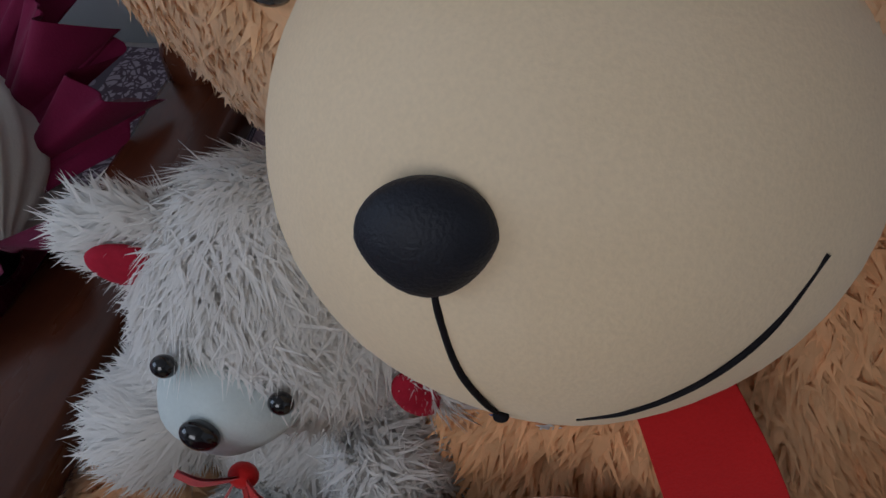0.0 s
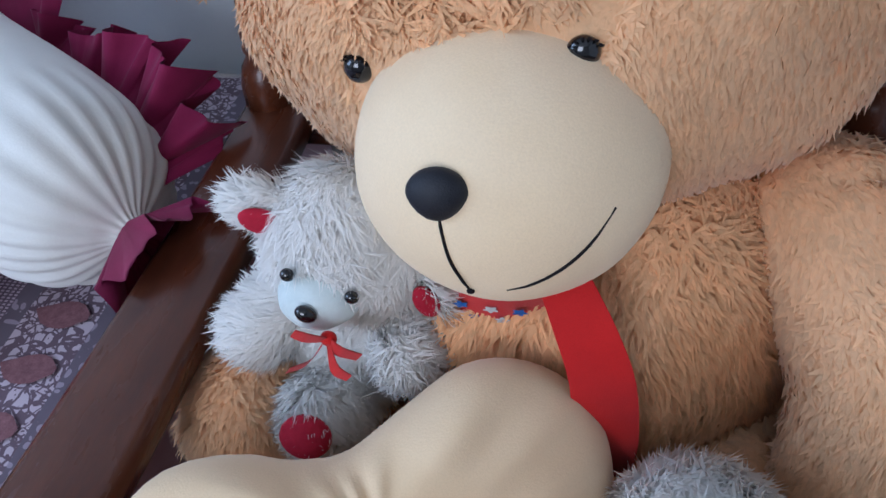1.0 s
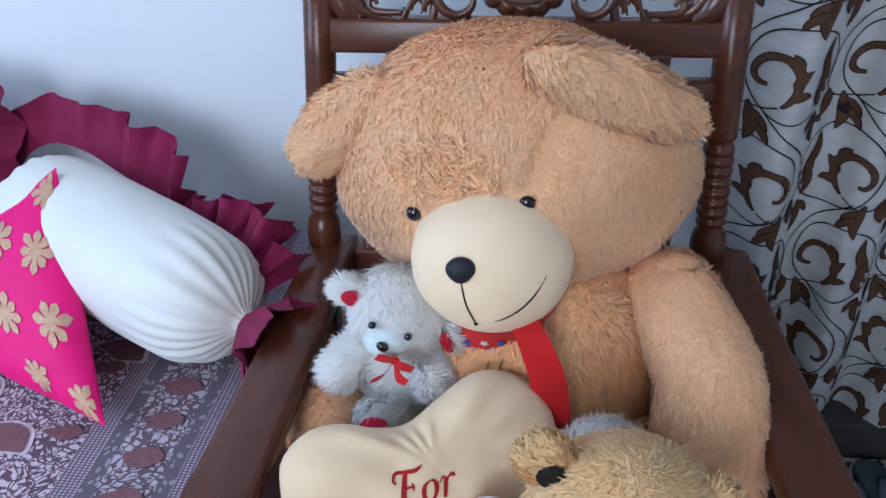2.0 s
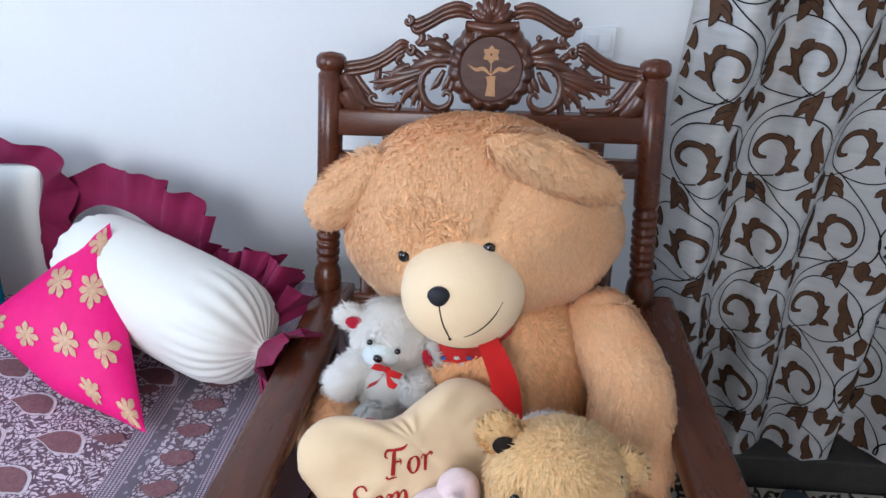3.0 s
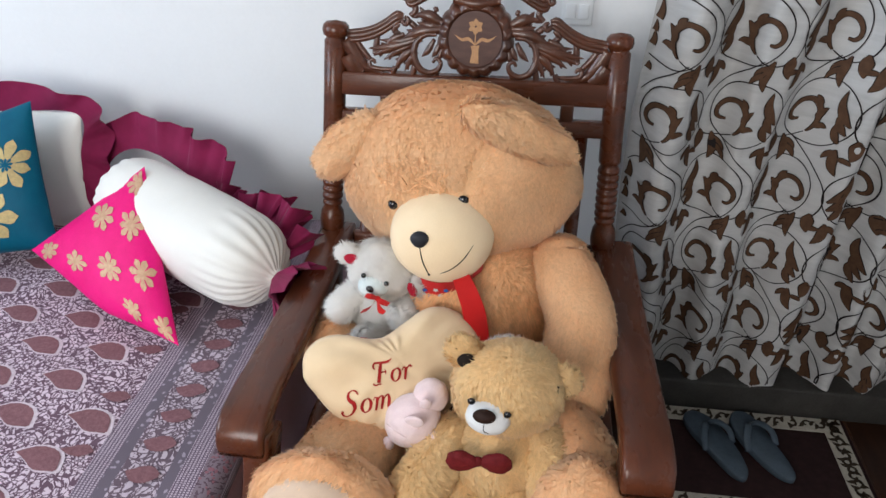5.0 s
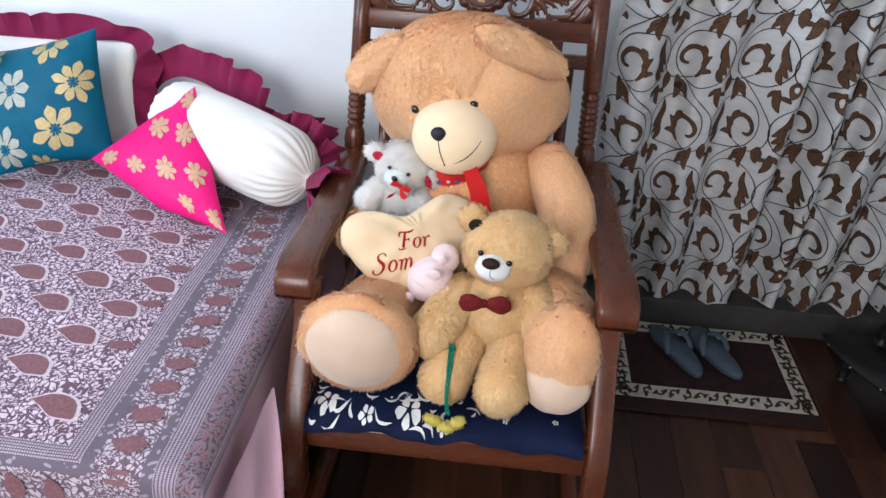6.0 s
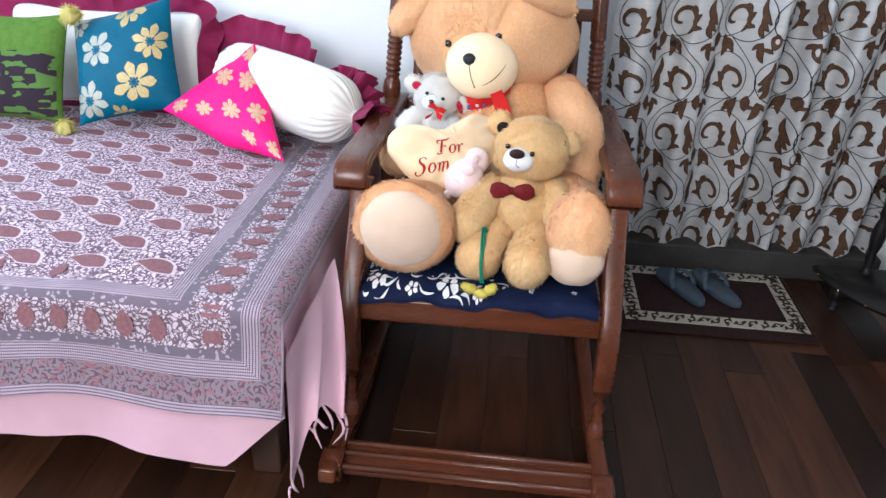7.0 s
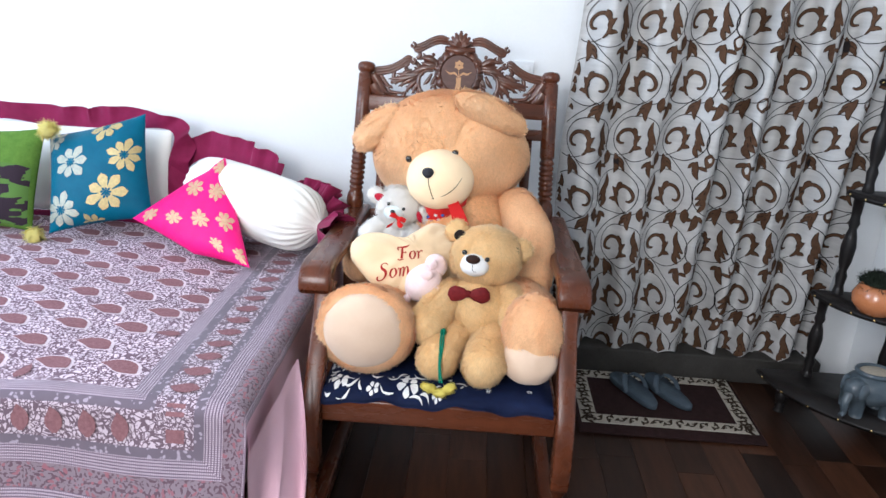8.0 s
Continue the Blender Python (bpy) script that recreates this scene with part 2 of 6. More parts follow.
def bedspread_cloth():
    """Block-printed cotton: borders ordered by the distance to the hem (UV in metres from the two hems), a vine field inside."""
    m = mat("block printed cotton", (0.6, 0.5, 0.55), None, 0.85, 8, bump=0.12, fine=500, sheen=0.15)
    t = m.node_tree
    p = t.nodes["Principled BSDF"]
    uv = t.nodes.new("ShaderNodeTexCoord")
    sep = t.nodes.new("ShaderNodeSeparateXYZ")
    t.links.new(uv.outputs["UV"], sep.inputs[0])
    u, v = sep.outputs[0], sep.outputs[1]
    d = math_node(m, "MINIMUM", u, v)
    along = math_node(m, "MAXIMUM", u, v)
    # vine field
    wob = nd(m, "TexNoise", Scale=16.0, Detail=2.0)
    t.links.new(uv.outputs["UV"], wob.inputs["Vector"])
    warped = t.nodes.new("ShaderNodeVectorMath")
    warped.operation = "MULTIPLY_ADD"
    t.links.new(wob.outputs["Color"], warped.inputs[0])
    warped.inputs[1].default_value = (0.05, 0.05, 0)
    t.links.new(uv.outputs["UV"], warped.inputs[2])
    vine = nd(m, "TexVoronoi", Scale=80.0)
    vine.feature = "DISTANCE_TO_EDGE"
    t.links.new(warped.outputs[0], vine.inputs["Vector"])
    leaf = nd(m, "TexNoise", Scale=125.0, Detail=1.5)
    t.links.new(warped.outputs[0], leaf.inputs["Vector"])
    on1 = math_node(m, "LESS_THAN", vine.outputs["Distance"], 0.085)
    on2 = math_node(m, "GREATER_THAN", leaf.outputs[0], 0.545)
    inked = math_node(m, "MAXIMUM", on1, on2)
    field = mix(m, inked, (0.62, 0.51, 0.58), (0.125, 0.07, 0.10))
    # grey floral ground of the borders
    floral = mix(m, on2, (0.20, 0.155, 0.185), (0.105, 0.065, 0.085))
    rosy = nd(m, "TexVoronoi", Scale=70.0)
    t.links.new(warped.outputs[0], rosy.inputs["Vector"])
    on3 = math_node(m, "LESS_THAN", rosy.outputs["Distance"], 0.3)
    rosyc = mix(m, on3, floral, (0.25, 0.105, 0.13))
    ringed = mix(m, on3, (0.135, 0.11, 0.14), (0.32, 0.27, 0.33))
    # dotted stripes
    dots = math_node(m, "GREATER_THAN", math_node(m, "FRACT", math_node(m, "MULTIPLY", along, 210.0)), 0.42)
    rows = math_node(m, "GREATER_THAN", math_node(m, "FRACT", math_node(m, "MULTIPLY", d, 150.0)), 0.4)
    dotted = mix(m, math_node(m, "MULTIPLY", dots, rows), (0.13, 0.095, 0.13), (0.48, 0.40, 0.46))

    def band(base, a, b, colour):
        inside = math_node(m, "MULTIPLY", math_node(m, "GREATER_THAN", d, a), math_node(m, "LESS_THAN", d, b))
        return mix(m, inside, base, colour)

    col = band(field, -1, 0.022, dotted)
    col = band(col, 0.022, 0.078, rosyc)
    col = band(col, 0.078, 0.118, dotted)
    col = band(col, 0.118, 0.140, ringed)
    lacy = mix(m, inked, (0.50, 0.42, 0.48), (0.13, 0.09, 0.115))
    col = band(col, 0.140, 0.225, lacy)
    col = band(col, 0.225, 0.248, ringed)
    col = band(col, 0.248, 0.285, dotted)
    worn = nd(m, "TexNoise", Scale=9.0, Detail=4.0)
    t.links.new(uv.outputs["UV"], worn.inputs["Vector"])
    fade = math_node(m, "MULTIPLY_ADD", worn.outputs[0], 0.5, 0.75)
    col = mix(m, 1.0, col, fade, "MULTIPLY")
    t.links.new(col, p.inputs["Base Color"])
    return m


M_SPREAD = bedspread_cloth()


# ---------------------------------------------------------------- building helpers
ROOTS = {}


def thing(name, at, label, category, group="", kind=""):
    e = new(name)
    e.location = at
    ROOTS[e] = Vector(at)
    return tagged(e, label, category, group, kind)


def mesh_of(name, verts, faces, mats, index=None, smooth=True, uv=None):
    me = bpy.data.meshes.new(name)
    me.from_pydata([tuple(v) for v in verts], [], [tuple(int(i) for i in f) for f in faces])
    for m in (mats if isinstance(mats, (list, tuple)) else [mats]):
        me.materials.append(m)
    if index is not None:
        me.polygons.foreach_set("material_index", np.asarray(index, dtype=np.int32))
    if smooth:
        me.polygons.foreach_set("use_smooth", np.ones(len(me.polygons), dtype=bool))
    if uv is not None:
        lay = me.uv_layers.new(name="cloth")
        loops = np.empty(len(me.loops), dtype=np.int32)
        me.loops.foreach_get("vertex_index", loops)
        lay.data.foreach_set("uv", np.asarray(uv, dtype=np.float32)[loops].ravel())
    me.update()
    return me


def hang(ob, parent):
    if parent is not None:
        ob.parent = parent
        if parent in ROOTS:
            ob.matrix_parent_inverse = Matrix.Translation(-ROOTS[parent])
    return ob


def part(name, geo, material, parent=None, label="", smooth=True, index=None, uv=None, kind=""):
    """One mesh object, from (verts, faces) or a bmesh in world places, under a thing or a part."""
    if isinstance(geo, bmesh.types.BMesh):
        me = bpy.data.meshes.new(name)
        geo.to_mesh(me)
        geo.free()
        for m in (material if isinstance(material, (list, tuple)) else [material]):
            me.materials.append(m)
        if smooth:
            me.polygons.foreach_set("use_smooth", np.ones(len(me.polygons), dtype=bool))
    else:
        me = mesh_of(name, geo[0], geo[1], material, index, smooth, uv)
        if len(geo) > 2:
            me.normals_split_custom_set_from_vertices([tuple(q) for q in geo[2]])
    ob = hang(new(name, me), parent)
    return tagged(ob, label, kind=kind)


def join(*geos):
    vs, fs, n = [], [], 0
    for v, f in geos:
        v = np.asarray(v, float)
        vs.append(v)
        fs += [tuple(i + n for i in q) for q in f]
        n += len(v)
    return np.concatenate(vs), fs


def grid_faces(nu, nv, wrap_u=False, wrap_v=False, flip=False):
    out = []
    for i in range(nu if wrap_u else nu - 1):
        for j in range(nv if wrap_v else nv - 1):
            a, b = i * nv + j, ((i + 1) % nu) * nv + j
            c, d = ((i + 1) % nu) * nv + (j + 1) % nv, i * nv + (j + 1) % nv
            out.append((a, d, c, b) if flip else (a, b, c, d))
    return out


def slab(a, b, bevel=0.004, seg=2):
    bm = bmesh.new()
    bmesh.ops.create_cube(bm, size=1)
    a, b = Vector(a), Vector(b)
    for v in bm.verts:
        v.co = Vector([(a[i] + b[i]) / 2 + v.co[i] * (b[i] - a[i]) for i in range(3)])
    if bevel:
        bmesh.ops.bevel(bm, geom=bm.edges[:], offset=bevel, segments=seg, profile=0.6, affect="EDGES")
    return bm


def blob(centre, radii, turn=(0, 0, 0), nu=48, nv=32, lump=0.0, seed=0, shape=None):
    """A closed, soft, slightly lumpy ellipsoid. shape(unit direction) gives a factor or a vector of factors."""
    e = Euler([radians(a) for a in turn]).to_matrix()
    vs = []
    for i in range(nu):
        a = 2 * math.pi * i / nu
        for j in range(nv + 1):
            b = math.pi * (j + 0.02) / (nv + 0.04)
            d = Vector((math.sin(b) * math.cos(a), math.sin(b) * math.sin(a), math.cos(b)))
            k = 1 + lump * noise.noise(d * 2.2 + Vector((seed * 7.1, seed, 0)))
            f = shape(d) if shape else 1.0
            q = Vector((d.x * radii[0], d.y * radii[1], d.z * radii[2])) * k
            q = Vector((q.x * f[0], q.y * f[1], q.z * f[2])) if isinstance(f, tuple) else q * f
            vs.append(Vector(centre) + e @ q)
    fs = grid_faces(nu, nv + 1, wrap_u=True, flip=True)
    top, bot = [i * (nv + 1) for i in range(nu)], [i * (nv + 1) + nv for i in range(nu)]
    return np.array([tuple(v) for v in vs]), fs + [tuple(top), tuple(reversed(bot))]


def smooth_path(points, n):
    """n points along a Catmull-Rom curve through the rows given."""
    p = np.asarray(points, float)
    p = np.vstack([2 * p[0] - p[1], p, 2 * p[-1] - p[-2]])
    out = []
    for s in np.linspace(0, len(p) - 3 - 1e-9, n):
        k, t = int(s), s - int(s)
        a, b, c, d = p[k:k + 4]
        out.append(0.5 * (2 * b + (c - a) * t + (2 * a - 5 * b + 4 * c - d) * t * t + (3 * b - a - 3 * c + d) * t ** 3))
    return np.array(out)


def tube(points, radii, n=24, ring=10, flat=(1, 1), up=(0, 0, 1), caps=True, lump=0.0, seed=0):
    """A round or flattened tube along a smooth path; radii are given at its points. Round ends where the radius falls to nothing."""
    row = smooth_path([(*p, r) for p, r in zip(points, radii)], n)
    c, r = row[:, :3], np.maximum(row[:, 3], 1e-4)
    tan = np.gradient(c, axis=0)
    tan /= np.linalg.norm(tan, axis=1, keepdims=True)
    vs = []
    for k in range(n):
        side = np.cross(tan[k], up)
        if np.linalg.norm(side) < 1e-4:
            side = np.cross(tan[k], (1, 0.01, 0))
        side /= np.linalg.norm(side)
        nor = np.cross(side, tan[k])
        for i in range(ring):
            a = 2 * math.pi * i / ring
            q = side * math.cos(a) * flat[0] + nor * math.sin(a) * flat[1]
            w = r[k] * (1 + lump * noise.noise(Vector((c[k][0] * 9 + 1.5 * math.cos(a), c[k][1] * 9 + 1.5 * math.sin(a), c[k][2] * 9 + seed))))
            vs.append(c[k] + q * w)
    fs = grid_faces(n, ring, wrap_v=True)
    if caps:
        fs += [tuple(reversed(range(ring))), tuple(range((n - 1) * ring, n * ring))]
        fs = [tuple(reversed(f)) for f in fs]
    return np.array(vs), fs


def capsule(a, b, ra, rb, n=22, ring=30, bend=(0, 0, 0), lump=0.04, seed=0):
    """A stuffed limb from a to b with rounded ends."""
    a, b, bend = Vector(a), Vector(b), Vector(bend)
    t = (b - a).normalized()
    pts, rs = [], []
    ends = [(-1.0, 0.02), (-0.9, 0.44), (-0.6, 0.8), (0.0, 1.0)]
    for k, w in ends:
        pts.append(a + t * k * ra)
        rs.append(ra * w)
    pts.append((a + b) / 2 + bend)
    rs.append((ra + rb) / 2)
    for k, w in reversed(ends):
        pts.append(b - t * k * rb)
        rs.append(rb * w)
    return tube(pts, rs, n=n * 2, ring=ring, lump=lump, seed=seed, up=(0.3, 0.2, 1) if abs(t.z) < 0.9 else (0, 1, 0))


def furred(geo, density, length, width, flow=(0, 0, -1), lie=0.75, seed=1, keep=None, curl=0.35, tuft=None):
    """The body with tufts of pile standing on it: short bent blades that lie along the flow, flat side out."""
    v, f = geo
    v = np.asarray(v, float)
    if width > 0.004:
        density, width = density * 2.3, width * 0.62
    else:
        density, width = density * 1.5, width * 0.75
    rng = np.random.default_rng(seed)
    tri = np.array([(q[0], q[k], q[k + 1]) for q in f if len(q) <= 4 for k in range(1, len(q) - 1)])
    a, b, c = v[tri[:, 0]], v[tri[:, 1]], v[tri[:, 2]]
    cr = np.cross(b - a, c - a)
    ar = np.linalg.norm(cr, axis=1) / 2
    nor = cr / np.maximum(2 * ar[:, None], 1e-12)
    mid = v.mean(0)
    if np.sum(((a + b + c) / 3 - mid) * nor * ar[:, None]) < 0:
        nor = -nor
    pick = rng.choice(len(tri), int(ar.sum() * density), p=ar / ar.sum())
    s, t = rng.random(len(pick)), rng.random(len(pick))
    over = s + t > 1
    s[over], t[over] = 1 - s[over], 1 - t[over]
    p = a[pick] + (b - a)[pick] * s[:, None] + (c - a)[pick] * t[:, None]
    n = nor[pick]
    if keep is not None:
        ok = keep(p)
        p, n = p[ok], n[ok]
    k = len(p)
    # the flow, turned slowly from place to place, and laid on the surface
    wave = np.stack([np.sin(p @ w * 1.0 + o) for w, o in zip(rng.normal(0, 22, (3, 3)), rng.random(3) * 6)], 1)
    w = np.asarray(flow, float) + 0.55 * wave + rng.normal(0, curl, (k, 3))
    w -= n * np.sum(w * n, 1, keepdims=True)
    w /= np.maximum(np.linalg.norm(w, axis=1, keepdims=True), 1e-6)
    d = n * (1 - lie) + w * lie
    d /= np.linalg.norm(d, axis=1, keepdims=True)
    side = np.cross(d, n) + rng.normal(0, 0.25, (k, 3))
    side /= np.maximum(np.linalg.norm(side, axis=1, keepdims=True), 1e-6)
    ln = length * rng.uniform(0.55, 1.25, (k, 1))
    wd = width * rng.uniform(0.6, 1.2, (k, 1)) / 2
    root = p - n * 0.002
    m = root + d * ln * 0.55 + n * ln * 0.10
    tip = root + d * ln + w * ln * 0.15 + rng.normal(0, 0.12, (k, 3)) * ln
    # neighbouring blades cling together into tufts that lean each their own way
    size = tuft or length * 0.70
    cell = np.floor(p / size + 0.35 * np.sin(p[:, [1, 2, 0]] / size * 1.7 + seed)).astype(np.int64)
    rank = np.unique(cell, axis=0, return_inverse=True)[1].ravel()
    count = np.bincount(rank).astype(float)
    heart = np.stack([np.bincount(rank, p[:, j]) for j in range(3)], 1) / count[:, None]
    lean = rng.normal(0, 0.26, (len(count), 3))
    rise = rng.uniform(0.0, 0.22, (len(count), 1))
    pull = (heart[rank] - p) + lean[rank] * ln
    pull -= n * np.sum(pull * n, 1, keepdims=True)
    tip += pull * 0.55 + n * rise[rank] * ln
    m += pull * 0.12 + n * 0.5 * rise[rank] * ln
    blade = np.stack([root - side * wd * 0.7, root + side * wd * 0.7, m - side * wd, m + side * wd, tip], 1).reshape(-1, 3)
    i = np.arange(k)[:, None] * 5 + len(v)
    quads = (i + np.array([0, 1, 3, 2])).tolist()
    tips = (i + np.array([2, 3, 4])).tolist()
    # pile is lit like the soft surface that it stands on
    soft = np.repeat(n * 0.9 + d * 0.1, 5, axis=0)
    return np.concatenate([v, blade]), list(f) + quads + tips, np.concatenate([np.zeros_like(v), soft])


def lathe(profile, a, b, ring=20):
    """A turned piece on the axis from a to b; profile rows: share of the length, radius."""
    a, b = np.array(a, float), np.array(b, float)
    t = (b - a) / np.linalg.norm(b - a)
    side = np.cross(t, (0.0, 1.0, 0.02))
    side /= np.linalg.norm(side)
    nor = np.cross(side, t)
    vs = []
    for s, r in profile:
        for i in range(ring):
            q = 2 * math.pi * i / ring
            vs.append(a + (b - a) * s + (side * math.cos(q) + nor * math.sin(q)) * max(r, 1e-4))
    n = len(profile)
    fs = grid_faces(n, ring, wrap_v=True, flip=True)
    return np.array(vs), fs + [tuple(range(ring)), tuple(reversed(range((n - 1) * ring, n * ring)))]


def strip(points, widths, n=10):
    """A flat strip in cloth coordinates: rows of left and right edge points along a smooth line."""
    row = smooth_path([(*p, w) for p, w in zip(points, widths)], n)
    c, w = row[:, :2], np.maximum(row[:, 2], 0)
    t = np.gradient(c, axis=0)
    t /= np.maximum(np.linalg.norm(t, axis=1, keepdims=True), 1e-9)
    s = np.stack([-t[:, 1], t[:, 0]], 1) * w[:, None] / 2
    return c - s, c + s


def printed(strips, surface):
    """Strips laid on a surface(u, v)."""
    vs, fs = [], []
    for left, right in strips:
        k, n = len(vs), len(left)
        for a, b in zip(left, right):
            vs += [surface(*a), surface(*b)]
        fs += [(k + 2 * i, k + 2 * i + 1, k + 2 * i + 3, k + 2 * i + 2) for i in range(n - 1)]
    return np.array([tuple(v) for v in vs]), fs


def placed(strips, at, scale=1.0, turn=0.0, mirror=1):
    c, s = math.cos(turn), math.sin(turn)
    r = np.array([[c, -s], [s, c]])
    put = lambda q: (q * [mirror, 1] * scale) @ r.T + np.asarray(at)
    return [(put(a), put(b)) for a, b in strips]


def leaf(a, b, width, bend=0.0, n=8):
    a, b = np.array(a, float), np.array(b, float)
    side = np.array([-(b - a)[1], (b - a)[0]])
    pts = [a, a + (b - a) * 0.3 + side * bend * 0.8, a + (b - a) * 0.65 + side * bend, b]
    return strip(pts, [width * 0.12, width * 0.95, width * 0.8, 0.0], n)


def pillow_map(c, thick, normal, pinch=0.07, sag=0.0):
    """A square cushion from its four corners: returns surface(u, v, side), u and v from -1 to 1."""
    c = [Vector(p) for p in c]
    nrm = Vector(normal).normalized()
    mid = sum(c, Vector()) / 4

    def surface(u, v, side=1, lift=0.0):
        s, t = (u + 1) / 2, (v + 1) / 2
        p = c[0] * (1 - s) * (1 - t) + c[1] * s * (1 - t) + c[2] * s * t + c[3] * (1 - s) * t
        k = pinch * ((1 - u * u) * abs(v) ** 3 + (1 - v * v) * abs(u) ** 3)
        p = p + (mid - p) * k
        h = max(0.0, (1 - abs(u) ** 2.6)) ** 0.55 * max(0.0, (1 - abs(v) ** 2.6)) ** 0.55
        h *= 1 + 0.10 * noise.noise(Vector((u * 2.3, v * 2.3, mid.x * 5)))
        return p + nrm * side * (h * thick + lift) - Vector((0, 0, sag * h))

    return surface


def pillow_geo(surface, n=26):
    q = np.sin(np.linspace(-1, 1, n) * math.pi / 2)
    front = [surface(u, v, 1) for u in q for v in q]
    back = [surface(u, v, -0.8) for u in q for v in q]
    a = (np.array([tuple(p) for p in front]), grid_faces(n, n))
    b = (np.array([tuple(p) for p in back]), grid_faces(n, n, flip=True))
    return join(a, b)


def ruffle(base, outward, height, waves, amp, normal, n=160, rows=6, seed=0, sharp=1.0, vary=False):
    """A gathered frill along a line of points: it stands outward and swings along the normal."""
    row = smooth_path([(*p, *o) for p, o in zip(base, outward)], n)
    nrm = np.asarray(normal, float) / np.linalg.norm(normal)
    vs = []
    for k in range(n):
        s = k / (n - 1)
        ph = waves * 2 * math.pi * s + 3.2 * noise.noise(Vector((s * 7, seed, 0))) + 1.2 * sharp * noise.noise(Vector((s * 23, seed, 5)))
        amp_here = amp * (0.55 + 0.9 * abs(noise.noise(Vector((s * 11, seed, 8)))))
        o = row[k, 3:] / max(np.linalg.norm(row[k, 3:]), 1e-6)
        hgt = height * (np.linalg.norm(row[k, 3:]) if vary else 1.0) * (1 + (0.12 if vary else 0.28) * noise.noise(Vector((s * (5 + 9 * sharp), seed + 3, 1))))
        for j in range(rows):
            t = j / (rows - 1)
            sway = t ** 0.8
            vs.append(row[k, :3] + o * hgt * t * (1 - 0.05 * math.sin(ph)) + nrm * amp_here * sway * (math.sin(ph) + 0.35 * sharp * math.sin(2.7 * ph + 1) * t)
                      + np.cross(nrm, o) * amp_here * 0.7 * sharp * sway * math.cos(ph))
    a = np.array(vs)
    f = grid_faces(n, rows)
    return join((a, f), (a + nrm * 0.0015, [tuple(reversed(q)) for q in f]))


# ---------------------------------------------------------------- the room
WEST, EAST, NORTH, SOUTH, TOP = -2.6, 1.66, 0.72, -3.0, 2.7


def wall_box(name, a, b, material, label):
    return tagged(part(name, slab(a, b, 0), material, smooth=False), label, "wall", kind="structure")


def build_room():
    wall_box("wall_north", (WEST - 0.15, NORTH, -0.1), (EAST + 0.15, NORTH + 0.15, TOP), M_WALL, "plain white painted wall behind bed and chair")
    wall_box("wall_east", (EAST, SOUTH, -0.1), (EAST + 0.15, NORTH - 0.002, TOP), M_WALL, "plain white painted side wall beside the shelf")
    # the two walls with windows are pieces round the openings
    for name, axis, at, a0, a1, o0, o1 in (("wall_west", 0, WEST, SOUTH, NORTH - 0.002, -1.5, 0.0), ("wall_south", 1, SOUTH, WEST, EAST, -1.8, -0.2)):
        e = thing(name, (WEST, SOUTH, 0), "plain white painted wall with a tall window", "wall", kind="structure")
        for s0, s1, z0, z1 in ((a0, o0, -0.1, TOP), (o1, a1, -0.1, TOP), (o0 + 0.001, o1 - 0.001, -0.1, 1.10), (o0 + 0.001, o1 - 0.001, 2.55, TOP)):
            lo, hi = ((at - 0.15, s0, z0), (at, s1, z1)) if axis == 0 else ((s0, at - 0.15, z0), (s1, at, z1))
            # south panels, out of view, get the darkened paint that returns less light
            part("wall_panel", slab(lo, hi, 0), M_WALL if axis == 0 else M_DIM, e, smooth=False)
    tagged(part("ceiling", slab((WEST, SOUTH, TOP), (EAST, NORTH, TOP + 0.12), 0), M_CEIL, smooth=False), "plain white painted ceiling", "ceiling", kind="structure")
    sill = tagged(part("door_sill", slab((0.44, 0.60, 0.0), (1.50, NORTH - 0.002, 0.105), 0.008), M_STONE), "dark grey stone sill below the curtain", "sill", kind="structure")
    plate = thing("wall_switch_plate", (0.284, 0.71, 1.09), "white plastic switch plate on the white wall", "switch")
    part("plate", slab((0.245, 0.712, 1.085), (0.318, NORTH, 1.150), 0.003), M_WALL, plate)
    for k in range(2):
        part("rocker", slab((0.254 + 0.03 * k, 0.709, 1.10), (0.278 + 0.03 * k, 0.713, 1.135), 0.002), M_WALL, plate)


build_room()


# ---------------------------------------------------------------- the curtain
def curtain_at(u, v, lift=0.0):
    """u: 0 to 1 across, v: metres over the floor."""
    z = v
    left, right = 0.474 - 0.036 * math.exp(-((z - 0.78) / 0.42) ** 2), 1.44 + 0.11 * z
    w = u + 0.026 * math.sin(8 * u + 1.0 * z) + 0.010 * math.sin(2.1 * z + 19 * u)
    x = left + (right - left) * u
    deep = 0.046 + 0.014 * math.sin(13 * u + 1) - 0.006 * z
    ph = 2 * math.pi * 6.3 * w + 0.5 * math.sin(1.1 * z)
    y = 0.643 + deep * math.sin(ph) + 0.006 * math.sin(2.3 * ph + z * 1.2) + 0.006 * math.sin(7 * z + 11 * u)
    slope = deep * math.cos(ph) * 2 * math.pi * 6.3 / (right - left)
    k = 1 / math.sqrt(1 + slope * slope)
    return Vector((x - 0.0035 * math.sin(2 * ph) + lift * slope * k, y - lift * k, z))


def curtain_hem(u):
    return 0.098 + 0.020 * math.sin(2 * math.pi * 6.3 * u + 2.4) + 0.03 * max(0, u - 0.85) / 0.15


